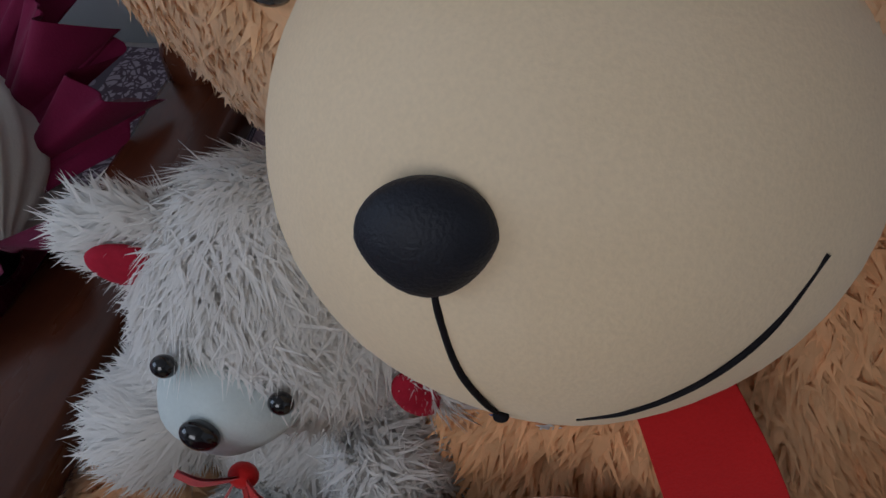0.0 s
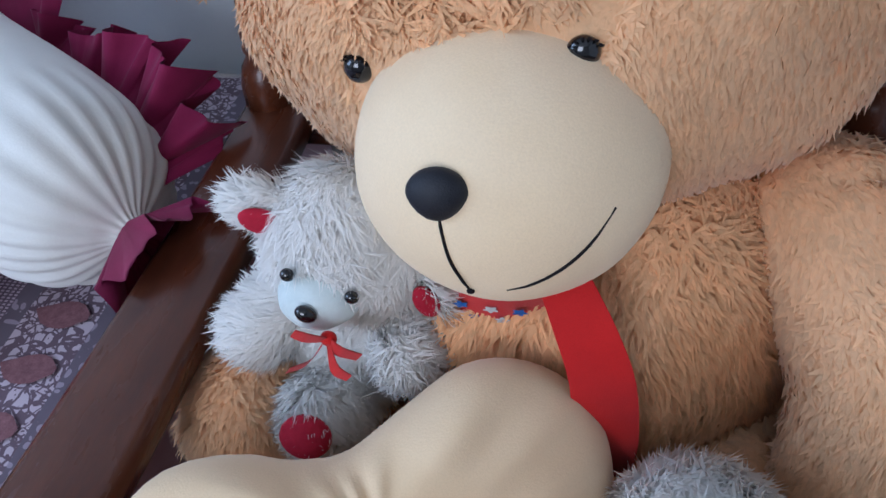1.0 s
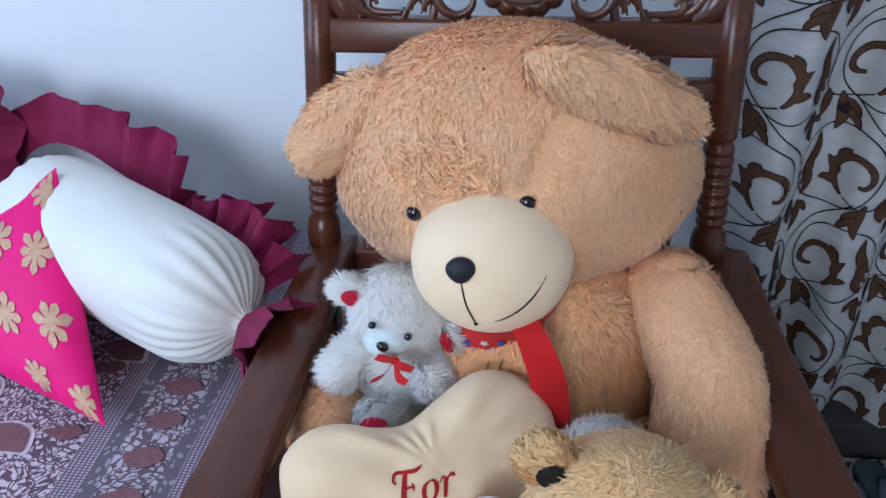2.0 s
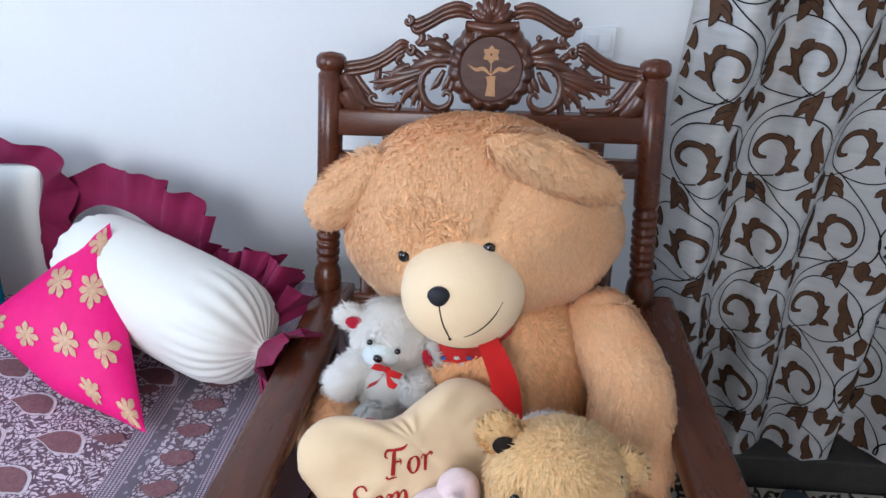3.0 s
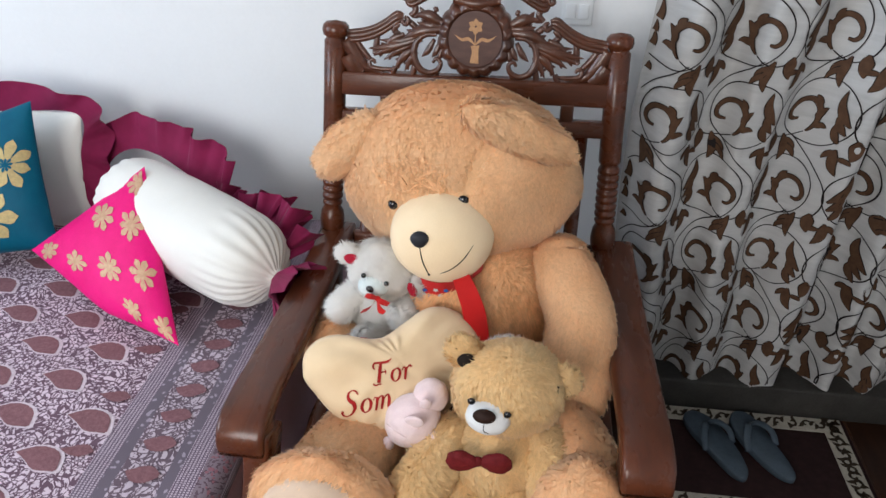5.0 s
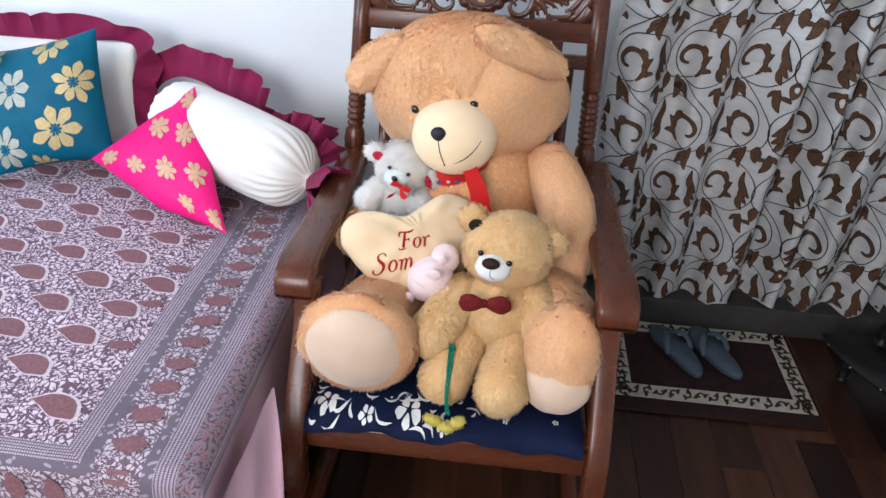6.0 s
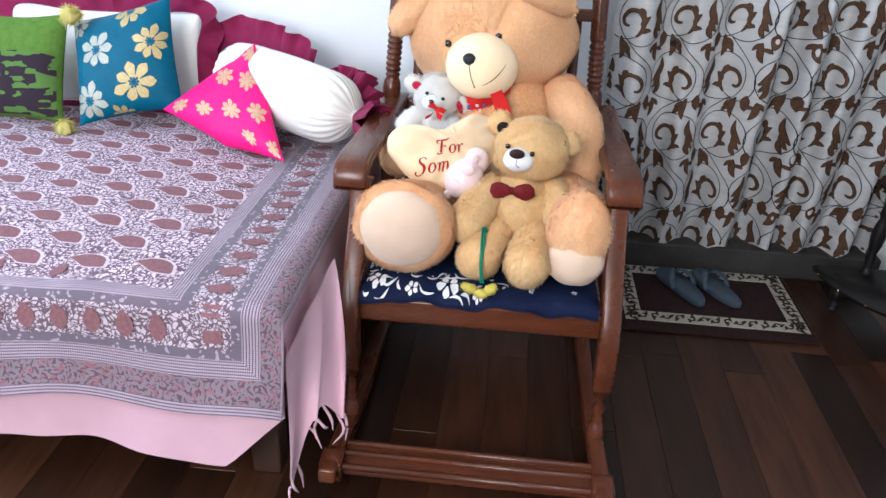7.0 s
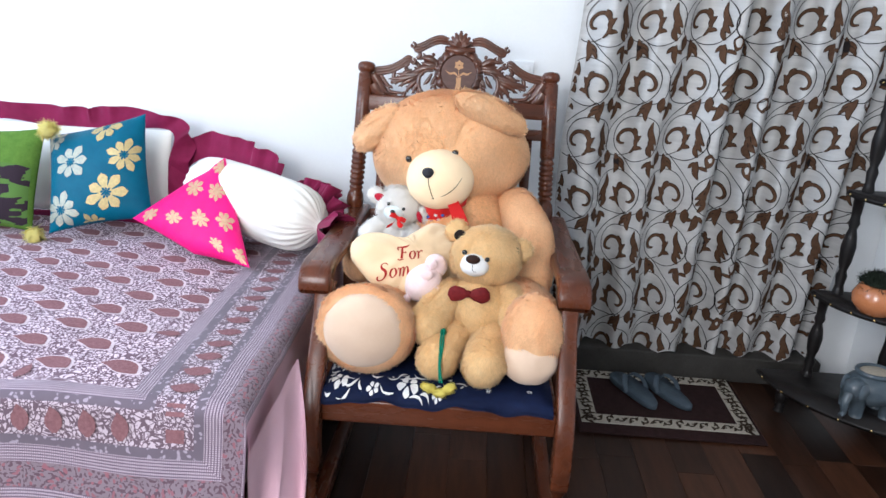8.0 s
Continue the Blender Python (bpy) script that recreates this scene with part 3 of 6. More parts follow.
def scroll_motif():
    """One repeat, of unit ring radius: a ring, a curled scroll with its leaves, a frond of three blades, and what hangs between the rings."""
    line, fill = [], []
    ring = [(math.cos(a), math.sin(a)) for a in np.linspace(0, 2 * math.pi, 25)]
    line.append(strip(ring, [0.036] * 25, 72))
    line.append(strip([(0.24, 1.67), (0.62, 1.24), (0.98, 0.85), (1.30, 0.40), (1.38, -0.10), (1.20, -0.60), (0.80, -0.88), (0.42, -0.84), (0.16, -0.68)], [0.036] * 9, 56))
    hook = [(0.12, -0.66), (0.02, -0.50), (-0.03, -0.24), (0.05, 0.10), (0.31, 0.33), (0.61, 0.27), (0.78, 0.02), (0.76, -0.20), (0.62, -0.32), (0.46, -0.30)]
    fill.append(strip(hook, [0.03, 0.09, 0.12, 0.14, 0.135, 0.135, 0.12, 0.10, 0.09, 0.05], 48))
    blades = [
        ((0.08, 0.12), (0.30, 0.48), 0.20, 0.10), ((0.02, -0.24), (-0.16, 0.18), 0.25, -0.10), ((0.04, -0.46), (-0.36, -0.42), 0.24, -0.14),
        # frond along the ring
        ((-0.90, -0.22), (-0.40, 0.80), 0.30, -0.14), ((-0.90, -0.48), (-0.54, 0.20), 0.25, -0.14), ((-0.84, -0.76), (-0.58, -0.12), 0.25, -0.14),
        # three-tipped leaf that hangs into the ring, and the drop beside it
        ((-0.02, 1.70), (-0.10, 0.78), 0.32, 0.10), ((0.02, 1.34), (0.36, 0.94), 0.22, 0.14), ((0.02, 1.54), (0.36, 1.22), 0.18, 0.12),
        ((-0.42, 1.84), (-0.56, 1.18), 0.42, 0.06),
        # split leaf between two rings
        ((-0.88, -0.92), (-1.18, -1.72), 0.30, 0.10), ((-0.92, -1.00), (-0.62, -1.30), 0.24, 0.12), ((-0.98, -1.16), (-1.34, -1.30), 0.18, -0.1)]
    for a, b, w, k in blades:
        fill.append(leaf(a, b, w * 0.76, k, 14))
    # the repeat leans with the vine
    lean = lambda g: [(a - a[:, 1:] * [0.15, 0], b - b[:, 1:] * [0.15, 0]) for a, b in g]
    return line[:1] + lean(line[1:]), lean(fill)


def build_curtain():
    e = thing("curtain", (1.0, 0.66, 0.1), "silver grey curtain with brown scroll print, hanging in folds", "curtain")
    nu, nv, top = 240, 90, 2.35
    vs = [curtain_at(i / (nu - 1), curtain_hem(i / (nu - 1)) + (top - curtain_hem(i / (nu - 1))) * j / (nv - 1)) for i in range(nu) for j in range(nv)]
    v = np.array([tuple(p) for p in vs])
    f = grid_faces(nu, nv)
    cloth = part("cloth", join((v, f), (v + [0, 0.002, 0], [tuple(reversed(q)) for q in f])), M_CURTAIN, e)
    part("rod", tube([(0.40, 0.655, 2.36), (1.64, 0.655, 2.36)], [0.014, 0.014], 4, 12), M_EBONY, e, "dark curtain rod")
    line, fill = scroll_motif()
    wide, tall = 0.163, 0.200
    squeeze = lambda g: [(a * [0.86, 1], b * [0.86, 1]) for a, b in g]
    line, fill = squeeze(line), squeeze(fill)
    span = 1.06
    lines, fills = [], []
    for r in range(-1, 11):
        for c in range(-1, 8):
            x = wide * (c + 0.30 + 0.22 * (r % 2))
            at = (x, 0.295 + tall * r + 0.07 * x)
            side = -1 if r % 2 else 1
            lines += placed(line, at, 0.081, 0.0, side)
            fills += placed(fill, at, 0.081, 0.0, side)
    grow = lambda s: ((s[0] + s[1]) / 2 + (s[0] - s[1]) / 2 * 1.0 + (s[0] - s[1]) / np.maximum(np.linalg.norm(s[0] - s[1], axis=1, keepdims=True), 1e-6) * 0.0016,
                      (s[0] + s[1]) / 2 + (s[1] - s[0]) / 2 * 1.0 + (s[1] - s[0]) / np.maximum(np.linalg.norm(s[0] - s[1], axis=1, keepdims=True), 1e-6) * 0.0016)
    def trimmed(strips):
        """The runs of each strip that lie on the cloth."""
        out = []
        for a, b in strips:
            ok = [0.003 < q[0] / span < 0.997 and 0.003 < w[0] / span < 0.997 and min(q[1], w[1]) > curtain_hem(q[0] / span) + 0.004 for q, w in zip(a, b)]
            start = None
            for k, good in enumerate(ok + [False]):
                if good and start is None:
                    start = k
                elif not good and start is not None:
                    if k - start > 1:
                        out.append((a[start:k], b[start:k]))
                    start = None
        return out

    lines, fills = trimmed(lines), trimmed(fills)
    on = lambda lift: (lambda a, b: curtain_at(a / span, b, lift))
    part("print_outline", printed(lines + [grow(s) for s in fills], on(0.0026)), M_LINEP, cloth, "thin near-black printed rings and outlines", kind="stuff")
    part("print_scroll", printed(fills, on(0.0036)), M_BROWNP, cloth, "brown printed scrolls and leaves", kind="stuff")


build_curtain()


# ---------------------------------------------------------------- the rocking chair
def recline(x, z, out=0.0):
    """A point of the reclined back plane."""
    return (x, 0.395 + (z - 0.62) * 0.150 - out, z)


def arm_board(x0, x1):
    top = [(0.43, 0.668), (0.25, 0.668), (0.05, 0.674), (-0.10, 0.684), (-0.19, 0.692), (-0.245, 0.690), (-0.275, 0.676), (-0.288, 0.652), (-0.288, 0.622)]
    low = [(0.43, 0.636), (0.25, 0.636), (0.05, 0.642), (-0.10, 0.652), (-0.175, 0.660), (-0.205, 0.655), (-0.220, 0.640), (-0.228, 0.625), (-0.236, 0.612)]
    t, l = smooth_path(top, 34), smooth_path(low, 34)
    ring = np.vstack([t, l[::-1]])
    bm = bmesh.new()
    a = [bm.verts.new((x0, y, z)) for y, z in ring]
    b = [bm.verts.new((x1, y, z)) for y, z in ring]
    bm.faces.new(a)
    bm.faces.new(list(reversed(b)))
    n = len(ring)
    for i in range(n):
        bm.faces.new((a[(i + 1) % n], a[i], b[i], b[(i + 1) % n]))
    bmesh.ops.recalc_face_normals(bm, faces=bm.faces[:])
    sharp = [ed for ed in bm.edges if len(ed.link_faces) == 2 and ed.calc_face_angle() > 0.9]
    bmesh.ops.bevel(bm, geom=sharp, offset=0.009, segments=3, profile=0.5, affect="EDGES")
    return bm


def side_board(x0, x1, path, widths, n=30):
    """A sawn board of the chair's side: it follows a line in y and z, with a width across it."""
    row = smooth_path([(*p, w) for p, w in zip(path, widths)], n)
    t = np.gradient(row[:, :2], axis=0)
    t /= np.linalg.norm(t, axis=1, keepdims=True)
    s = np.stack([-t[:, 1], t[:, 0]], 1) * row[:, 2:] / 2
    ring = np.vstack([row[:, :2] + s, (row[:, :2] - s)[::-1]])
    bm = bmesh.new()
    a = [bm.verts.new((x0, y, z)) for y, z in ring]
    b = [bm.verts.new((x1, y, z)) for y, z in ring]
    bm.faces.new(a)
    bm.faces.new(list(reversed(b)))
    k = len(ring)
    for i in range(k):
        bm.faces.new((a[(i + 1) % k], a[i], b[i], b[(i + 1) % k]))
    bmesh.ops.recalc_face_normals(bm, faces=bm.faces[:])
    sharp = [ed for ed in bm.edges if len(ed.link_faces) == 2 and ed.calc_face_angle() > 0.9]
    bmesh.ops.bevel(bm, geom=sharp, offset=0.006, segments=2, profile=0.5, affect="EDGES")
    return bm


def crest(px, py, out=0.0):
    """From the carving's own grid (632, 240 is the middle of the medallion) to the reclined back."""
    return recline(0.0605 + (px - 632) * 0.000535, 1.118 - (py - 240) * 0.000545, out)


def carved_tube(points, radii, out=0.012, flat=(1.0, 0.8), n=20):
    both = []
    for m in (1, -1):
        q = [crest(632 + m * (p[0] - 632), p[1], out) for p in points]
        both.append(tube(q, [r * 0.00054 for r in radii], n, 8, flat, up=(0, -1, 0.15)))
    return both


def build_crest(chair):
    def carve(name, label, *args, **kw):
        for g in carved_tube(*args, **kw):
            part(name, g, M_CARVE, chair, label)

    # upper and lower scrolled rails, three beads each
    for off, r in ((-16, 11), (0, 13), (16, 11)):
        carve("scroll_bead", "moulded scroll of the crest", [(352, 92 + off * 0.4), (372, 112 + off), (420, 92 + off), (468, 66 + off), (515, 54 + off), (562, 64 + off)], [7, r, r, r, r, 7], 0.014)
        carve("scroll_bead", "moulded scroll of the crest", [(345, 176 + off * 0.5), (320, 178 + off), (285, 202 + off), (240, 228 + off), (190, 245 + off), (118, 256 + off)], [7, r, r, r, r, r], 0.012)
    for c in ((346, 90), (352, 184)):
        carve("volute", "", [(c[0] - 2, c[1] - 14), (c[0] + 14, c[1] - 4), (c[0] + 6, c[1] + 14), (c[0] - 8, c[1] + 8), (c[0] - 4, c[1] - 4)], [6, 9, 9, 8, 5], 0.018, n=16)
    # stems that tie the carving together
    for pts in ([(372, 112), (392, 148), (372, 172)], [(352, 184), (382, 204), (424, 240)], [(150, 262), (172, 300), (216, 350)], [(240, 236), (236, 272), (228, 322)],
                [(312, 366), (302, 384), (290, 402)], [(482, 372), (474, 392), (470, 408)], [(556, 66), (582, 84), (600, 112)], [(392, 340), (386, 376), (380, 404)], [(300, 205), (312, 232), (340, 252)]):
        carve("carved_stem", "", pts, [11, 13, 11], 0.008, (1.0, 0.7), 10)
    # side brackets by the posts
    carve("bracket", "", [(110, 270), (150, 330), (190, 372), (260, 392)], [36, 30, 20, 12], 0.004)
    carve("bracket", "", [(112, 330), (140, 372), (180, 392)], [42, 36, 20], 0.003)
    # C scrolls and end volutes
    carve("c_scroll", "", [(478, 232), (430, 236), (396, 268), (390, 318), (412, 362), (452, 378), (488, 362), (496, 334), (478, 322), (466, 338)], [9, 11, 13, 14, 14, 12, 11, 9, 8, 6], 0.016, n=34)
    carve("volute", "", [(300, 372), (250, 372), (216, 366), (208, 345), (224, 338), (232, 352)], [8, 10, 11, 9, 8, 6], 0.016, n=20)
    # acanthus leaves
    for a, b, w, bend in (((500, 190), (392, 162), 26, 10), ((498, 200), (400, 190), 20, -6), ((480, 150), (462, 138), 12, 4), ((500, 214), (330, 262), 26, 14),
                          ((420, 236), (250, 262), 18, -14), ((420, 250), (205, 296), 22, -10), ((400, 262), (225, 322), 22, 8), ((392, 290), (310, 372), 20, 14),
                          ((396, 268), (268, 336), 18, 6), ((400, 300), (352, 376), 16, 8), ((470, 250), (420, 318), 14, -10), ((492, 262), (462, 318), 14, -8), ((500, 282), (486, 330), 12, -6),
                          ((350, 236), (262, 300), 16, 12), ((330, 200), (300, 232), 12, 5)):
        mx, my = (a[0] + b[0]) / 2, (a[1] + b[1]) / 2 - bend
        carve("carved_leaf", "", [a, (mx, my), b], [w * 0.55, w * 0.92, 2], 0.015, (1.0, 0.5), 12)
        if w > 15:
            ln = math.hypot(b[0] - a[0], b[1] - a[1])
            dx, dy = (b[0] - a[0]) / ln, (b[1] - a[1]) / ln
            for k, side in ((0.35, 1), (0.50, -1), (0.65, 1), (0.78, -1)):
                r = (a[0] + dx * ln * k, a[1] + dy * ln * k - bend * 0.8)
                tip = (r[0] + (dx * 0.75 - dy * side * 0.65) * w * 1.35, r[1] + (dy * 0.75 + dx * side * 0.65) * w * 1.35)
                carve("leaf_lobe", "", [r, ((r[0] + tip[0]) / 2, (r[1] + tip[1]) / 2), tip], [w * 0.30, w * 0.36, 2], 0.013, (1.0, 0.5), 6)
    # scalloped medallion
    n = 168
    vs, fs = [], []
    rows = ((0.0, 0.020), (0.058, 0.020), (0.060, 0.026), (0.064, 0.024), (0.072, 0.020), (0.080, 0.010), (0.080, -0.012))
    for r, out in rows:
        for i in range(n):
            a = 2 * math.pi * i / n
            k = 1 + (0.055 * abs(math.sin(9 * a)) - 0.03 if r > 0.062 else 0)
            x, z = 0.0605 + r * k * math.cos(a), 1.118 + r * k * math.sin(a)
            vs.append(recline(x, z, out + (0.003 * abs(math.sin(9 * a)) if r > 0.062 else 0)))
    fs = grid_faces(len(rows), n, wrap_v=True)
    part("medallion", (np.array(vs), fs), M_CARVE, chair, "scalloped round carved medallion")
    vs = [recline(0.0605, 1.118, 0.0235)] + [recline(0.0605 + 0.0565 * math.cos(a), 1.118 + 0.0565 * math.sin(a), 0.0235) for a in np.linspace(0, 2 * math.pi, 49)[:-1]]
    part("medallion_disc", (np.array(vs), [(0, i + 1, (i + 1) % 48 + 1) for i in range(48)]), M_DISC, chair, "flat brown inlaid disc")
    on = lambda u, v: Vector(recline(0.0605 + u, 1.118 + v, 0.0246))
    flower = []
    for k in range(6):
        a = k * math.pi / 3 + 0.5
        flower.append(leaf((0.002 * math.cos(a), 0.026 + 0.002 * math.sin(a)), (0.0165 * math.cos(a), 0.026 + 0.0165 * math.sin(a)), 0.012))
    flower += [strip([(0, 0.012), (0, -0.012)], [0.002, 0.002], 4), strip([(0, -0.012), (0.001, -0.026), (0, -0.048)], [0.018, 0.014, 0.019], 8)]
    for m in (1, -1):
        flower.append(strip([(0.001 * m, -0.010), (0.014 * m, 0.001), (0.028 * m, -0.001), (0.044 * m, 0.009)], [0.002, 0.007, 0.006, 0.0], 12))
    part("flower_inlay", printed(flower, on), M_INLAY, chair, "pale wood inlay of a flower in a vase")
    # shell finial
    for k in range(-3, 4):
        a = math.pi / 2 + k * 0.36
        ln = 0.052 - 0.004 * abs(k)
        base, tip = (0.0605, 1.197), (0.0605 + ln * math.cos(a), 1.197 + ln * math.sin(a))
        part("shell_rib", tube([recline(*base, 0.012), recline((base[0] + tip[0]) / 2, (base[1] + tip[1]) / 2, 0.016), recline(*tip, 0.010)], [0.006, 0.0105, 0.004], 12, 8), M_CARVE, chair)
    part("shell_base", tube([recline(0.012, 1.193, 0.014), recline(0.0605, 1.187, 0.018), recline(0.109, 1.193, 0.014)], [0.008, 0.012, 0.008], 12, 8), M_CARVE, chair)


POST = [(0.0, 0.026), (0.02, 0.026), (0.03, 0.021), (0.055, 0.024), (0.075, 0.021), (0.09, 0.021), (0.12, 0.027), (0.16, 0.029), (0.20, 0.026), (0.225, 0.019), (0.235, 0.023), (0.245, 0.023), (0.25, 0.019)]
for _k in range(7):
    _s = 0.255 + 0.031 * _k
    POST += [(_s, 0.0185), (_s + 0.006, 0.0235), (_s + 0.018, 0.0245), (_s + 0.027, 0.0225)]
POST += [(0.48, 0.019), (0.49, 0.0235), (0.50, 0.0245), (0.70, 0.0245), (0.925, 0.0245), (0.93, 0.021), (0.938, 0.021), (0.944, 0.027), (0.962, 0.0295), (0.982, 0.028), (0.995, 0.021), (1.0, 0.004)]
TURNED = [(0, 0.019), (0.16, 0.019), (0.18, 0.012), (0.24, 0.015), (0.28, 0.010), (0.42, 0.0165), (0.52, 0.010), (0.57, 0.016), (0.62, 0.012), (0.68, 0.018), (0.85, 0.022), (0.98, 0.022), (1.0, 0.017)]


def build_chair():
    e = thing("rocking_chair", (0.06, 0.0, 0.0), "polished red-brown wooden rocking chair with carved crest", "chair")
    for xb, xt in ((-0.268, -0.241), (0.378, 0.360)):
        part("back_post", lathe(POST, recline(xb, 0.60), recline(xt, 1.138)), M_WOOD, e, "turned post with stacked rings")
        part("rear_leg", side_board(xb - 0.022, xb + 0.022, [(0.40, 0.64), (0.37, 0.50), (0.36, 0.36), (0.40, 0.20), (0.44, 0.07)], [0.05, 0.05, 0.05, 0.045, 0.04]), M_WOOD, e)
    for z0, z1, th, x0, x1 in ((0.985, 1.036, 0.030, -0.235, 0.352), (0.918, 0.952, 0.026, -0.238, 0.352), (0.62, 0.66, 0.026, -0.25, 0.36)):
        bm = slab((x0, -th / 2, z0), (x1, th / 2, z1), 0.006)
        for v in bm.verts:
            v.co.y += 0.395 + (v.co.z - 0.62) * 0.150
        part("back_rail", bm, M_WOODX, e)
    for k in range(6):
        x = -0.18 + k * 0.096
        part("back_slat", tube([recline(x, 0.64), recline(x, 0.93)], [0.016, 0.016], 4, 8, (1.0, 0.5), (0, 1, 0)), M_WOOD, e)
    for x in (-0.13, 0.265):
        part("rail_block", slab((x - 0.014, 0.434, 0.948), (x + 0.014, 0.462, 0.99), 0.004), M_CARVE, e)
    build_crest(e)
    for x0, x1 in ((-0.292, -0.210), (0.364, 0.448)):
        part("armrest", arm_board(x0, x1), M_WOOD, e, "wide flat armrest with a rolled front end")
    for x0, x1 in ((-0.250, -0.205), (0.374, 0.419)):
        part("front_leg", side_board(x0, x1, [(-0.235, 0.645), (-0.275, 0.56), (-0.345, 0.47), (-0.405, 0.37), (-0.425, 0.28), (-0.420, 0.205)], [0.085, 0.065, 0.055, 0.060, 0.055, 0.050]), M_WOOD, e, "curved front leg")
        xm = (x0 + x1) / 2
        part("leg_baluster", lathe(TURNED, (xm, -0.420, 0.215), (xm, -0.445, 0.055)), M_WOOD, e, "turned leg end")
        part("rocker", side_board(xm - 0.02, xm + 0.02, [(-0.70, 0.098), (-0.56, 0.068), (-0.36, 0.040), (-0.10, 0.0265), (0.15, 0.0265), (0.40, 0.045), (0.66, 0.10)], [0.035, 0.048, 0.050, 0.050, 0.050, 0.050, 0.04], 40), M_WOOD, e, "curved rocker resting on the floor")
        part("rocker_block", slab((xm - 0.026, -0.672, 0.055), (xm + 0.026, -0.612, 0.108), 0.008), M_WOOD, e)
        part("side_rail", slab((x0 + 0.006, -0.385, 0.335), (x1 - 0.006, 0.36, 0.395), 0.005), M_WOOD, e)
    part("front_rail", slab((-0.206, -0.412, 0.338), (0.375, -0.384, 0.402), 0.006), M_WOODX, e)
    part("rear_rail", slab((-0.24, 0.345, 0.335), (0.36, 0.372, 0.395), 0.005), M_WOODX, e)
    part("seat_panel", slab((-0.206, -0.40, 0.392), (0.375, 0.36, 0.412), 0.005), M_WOODX, e, "brown wooden seat panel")
    # the foot board between the rockers, with two raised beads
    part("foot_board", slab((-0.212, -0.650, 0.060), (0.381, -0.560, 0.080), 0.005), M_WOODX, e, "foot board between the rockers")
    for y in (-0.645, -0.600, -0.566):
        part("bead", tube([(-0.212, y, 0.081), (0.381, y, 0.081)], [0.008, 0.008], 3, 10), M_WOODX, e)


build_chair()


def build_seat_mat():
    e = thing("seat_cushion", (0.06, -0.1, 0.412), "thin navy seat cushion with white flower print", "cushion")

    def top(u, v, lift=0.0):
        x, y = -0.205 + 0.570 * u, -0.405 + 0.74 * v
        drop = max(0.0, 0.05 - v) / 0.05
        z = 0.432 + 0.004 * noise.noise(Vector((x * 14, y * 14, 2))) - (0.022 + 0.006 * math.sin(17 * u) + 0.004 * math.sin(41 * u)) * drop ** 2
        if u < 0.05 or u > 0.95:
            z -= 0.012 * (abs(u - 0.5) - 0.45) / 0.05
        return Vector((x, y - (0.017 + 0.003 * math.sin(20 * u)) * min(1.0, 2 * drop) - lift * drop, z + lift))

    nu, nv = 50, 50
    v = np.array([tuple(top(i / 49, (j / 49) ** 1.5)) for i in range(nu) for j in range(nv)])
    f = grid_faces(nu, nv)
    cover = part("cover", join((v, f), (v - [0, -0.002, 0.010], [tuple(reversed(q)) for q in f])), M_NAVY, e)
    spots = []
    rnd = random.Random(5)
    for cx, cy, r in ((0.37, 0.050, 0.048), (0.07, 0.055, 0.040), (0.22, 0.030, 0.028), (0.50, 0.024, 0.022), (0.03, 0.16, 0.04), (0.72, 0.05, 0.012), (0.9, 0.06, 0.012)):
        for k in range(5):
            a = k * math.pi * 0.4 + cx * 9
            spots.append(strip([(cx + r * q * math.cos(a), cy + r * q * 0.75 * math.sin(a)) for q in (0.22, 0.5, 0.8, 1.05)], [r * 0.10, r * 0.46, r * 0.58, r * 0.06], 10))
    for k in range(34):
        a = (rnd.random() ** 1.4 * 0.62, 0.01 + rnd.random() * 0.10)
        spots.append(leaf(a, (a[0] + 0.07 * rnd.uniform(-1, 1), a[1] + 0.03 * rnd.uniform(-1, 1)), 0.009, 0.25))
    clip = lambda s: [np.clip(q, (0.01, 0.002), (0.99, 0.98)) for q in s]
    part("flower_print", printed([clip(s) for s in spots], lambda a, b: top(a, b, 0.0016)), M_WHITEP, cover, "white printed flowers", kind="stuff")


build_seat_mat()


# ---------------------------------------------------------------- the plush toys on the chair
HEAD_C, HEAD_R = (0.050, 0.240, 0.900), (0.236, 0.165, 0.184)
MUZ_C, MUZ_R = Vector((0.030, 0.090, 0.848)), Vector((0.099, 0.096, 0.090))


def muzzle_point(x, z, lift=0.0):
    k = 1 - ((x - MUZ_C.x) / MUZ_R.x) ** 2 - ((z - MUZ_C.z) / MUZ_R.z) ** 2
    p = Vector((x, MUZ_C.y - MUZ_R.y * math.sqrt(max(k, 0.02)), z))
    n = Vector(((x - MUZ_C.x) / MUZ_R.x ** 2, (p.y - MUZ_C.y) / MUZ_R.y ** 2, (z - MUZ_C.z) / MUZ_R.z ** 2)).normalized()
    return p + n * lift


def head_shape(d):
    cheek = 1 + 0.05 * max(0, -d.z) * abs(d.x)
    return (cheek, 1 + 0.06 * max(0, -d.y) * max(0, 0.3 - d.z), 1 - 0.05 * max(0, -d.z - 0.5))


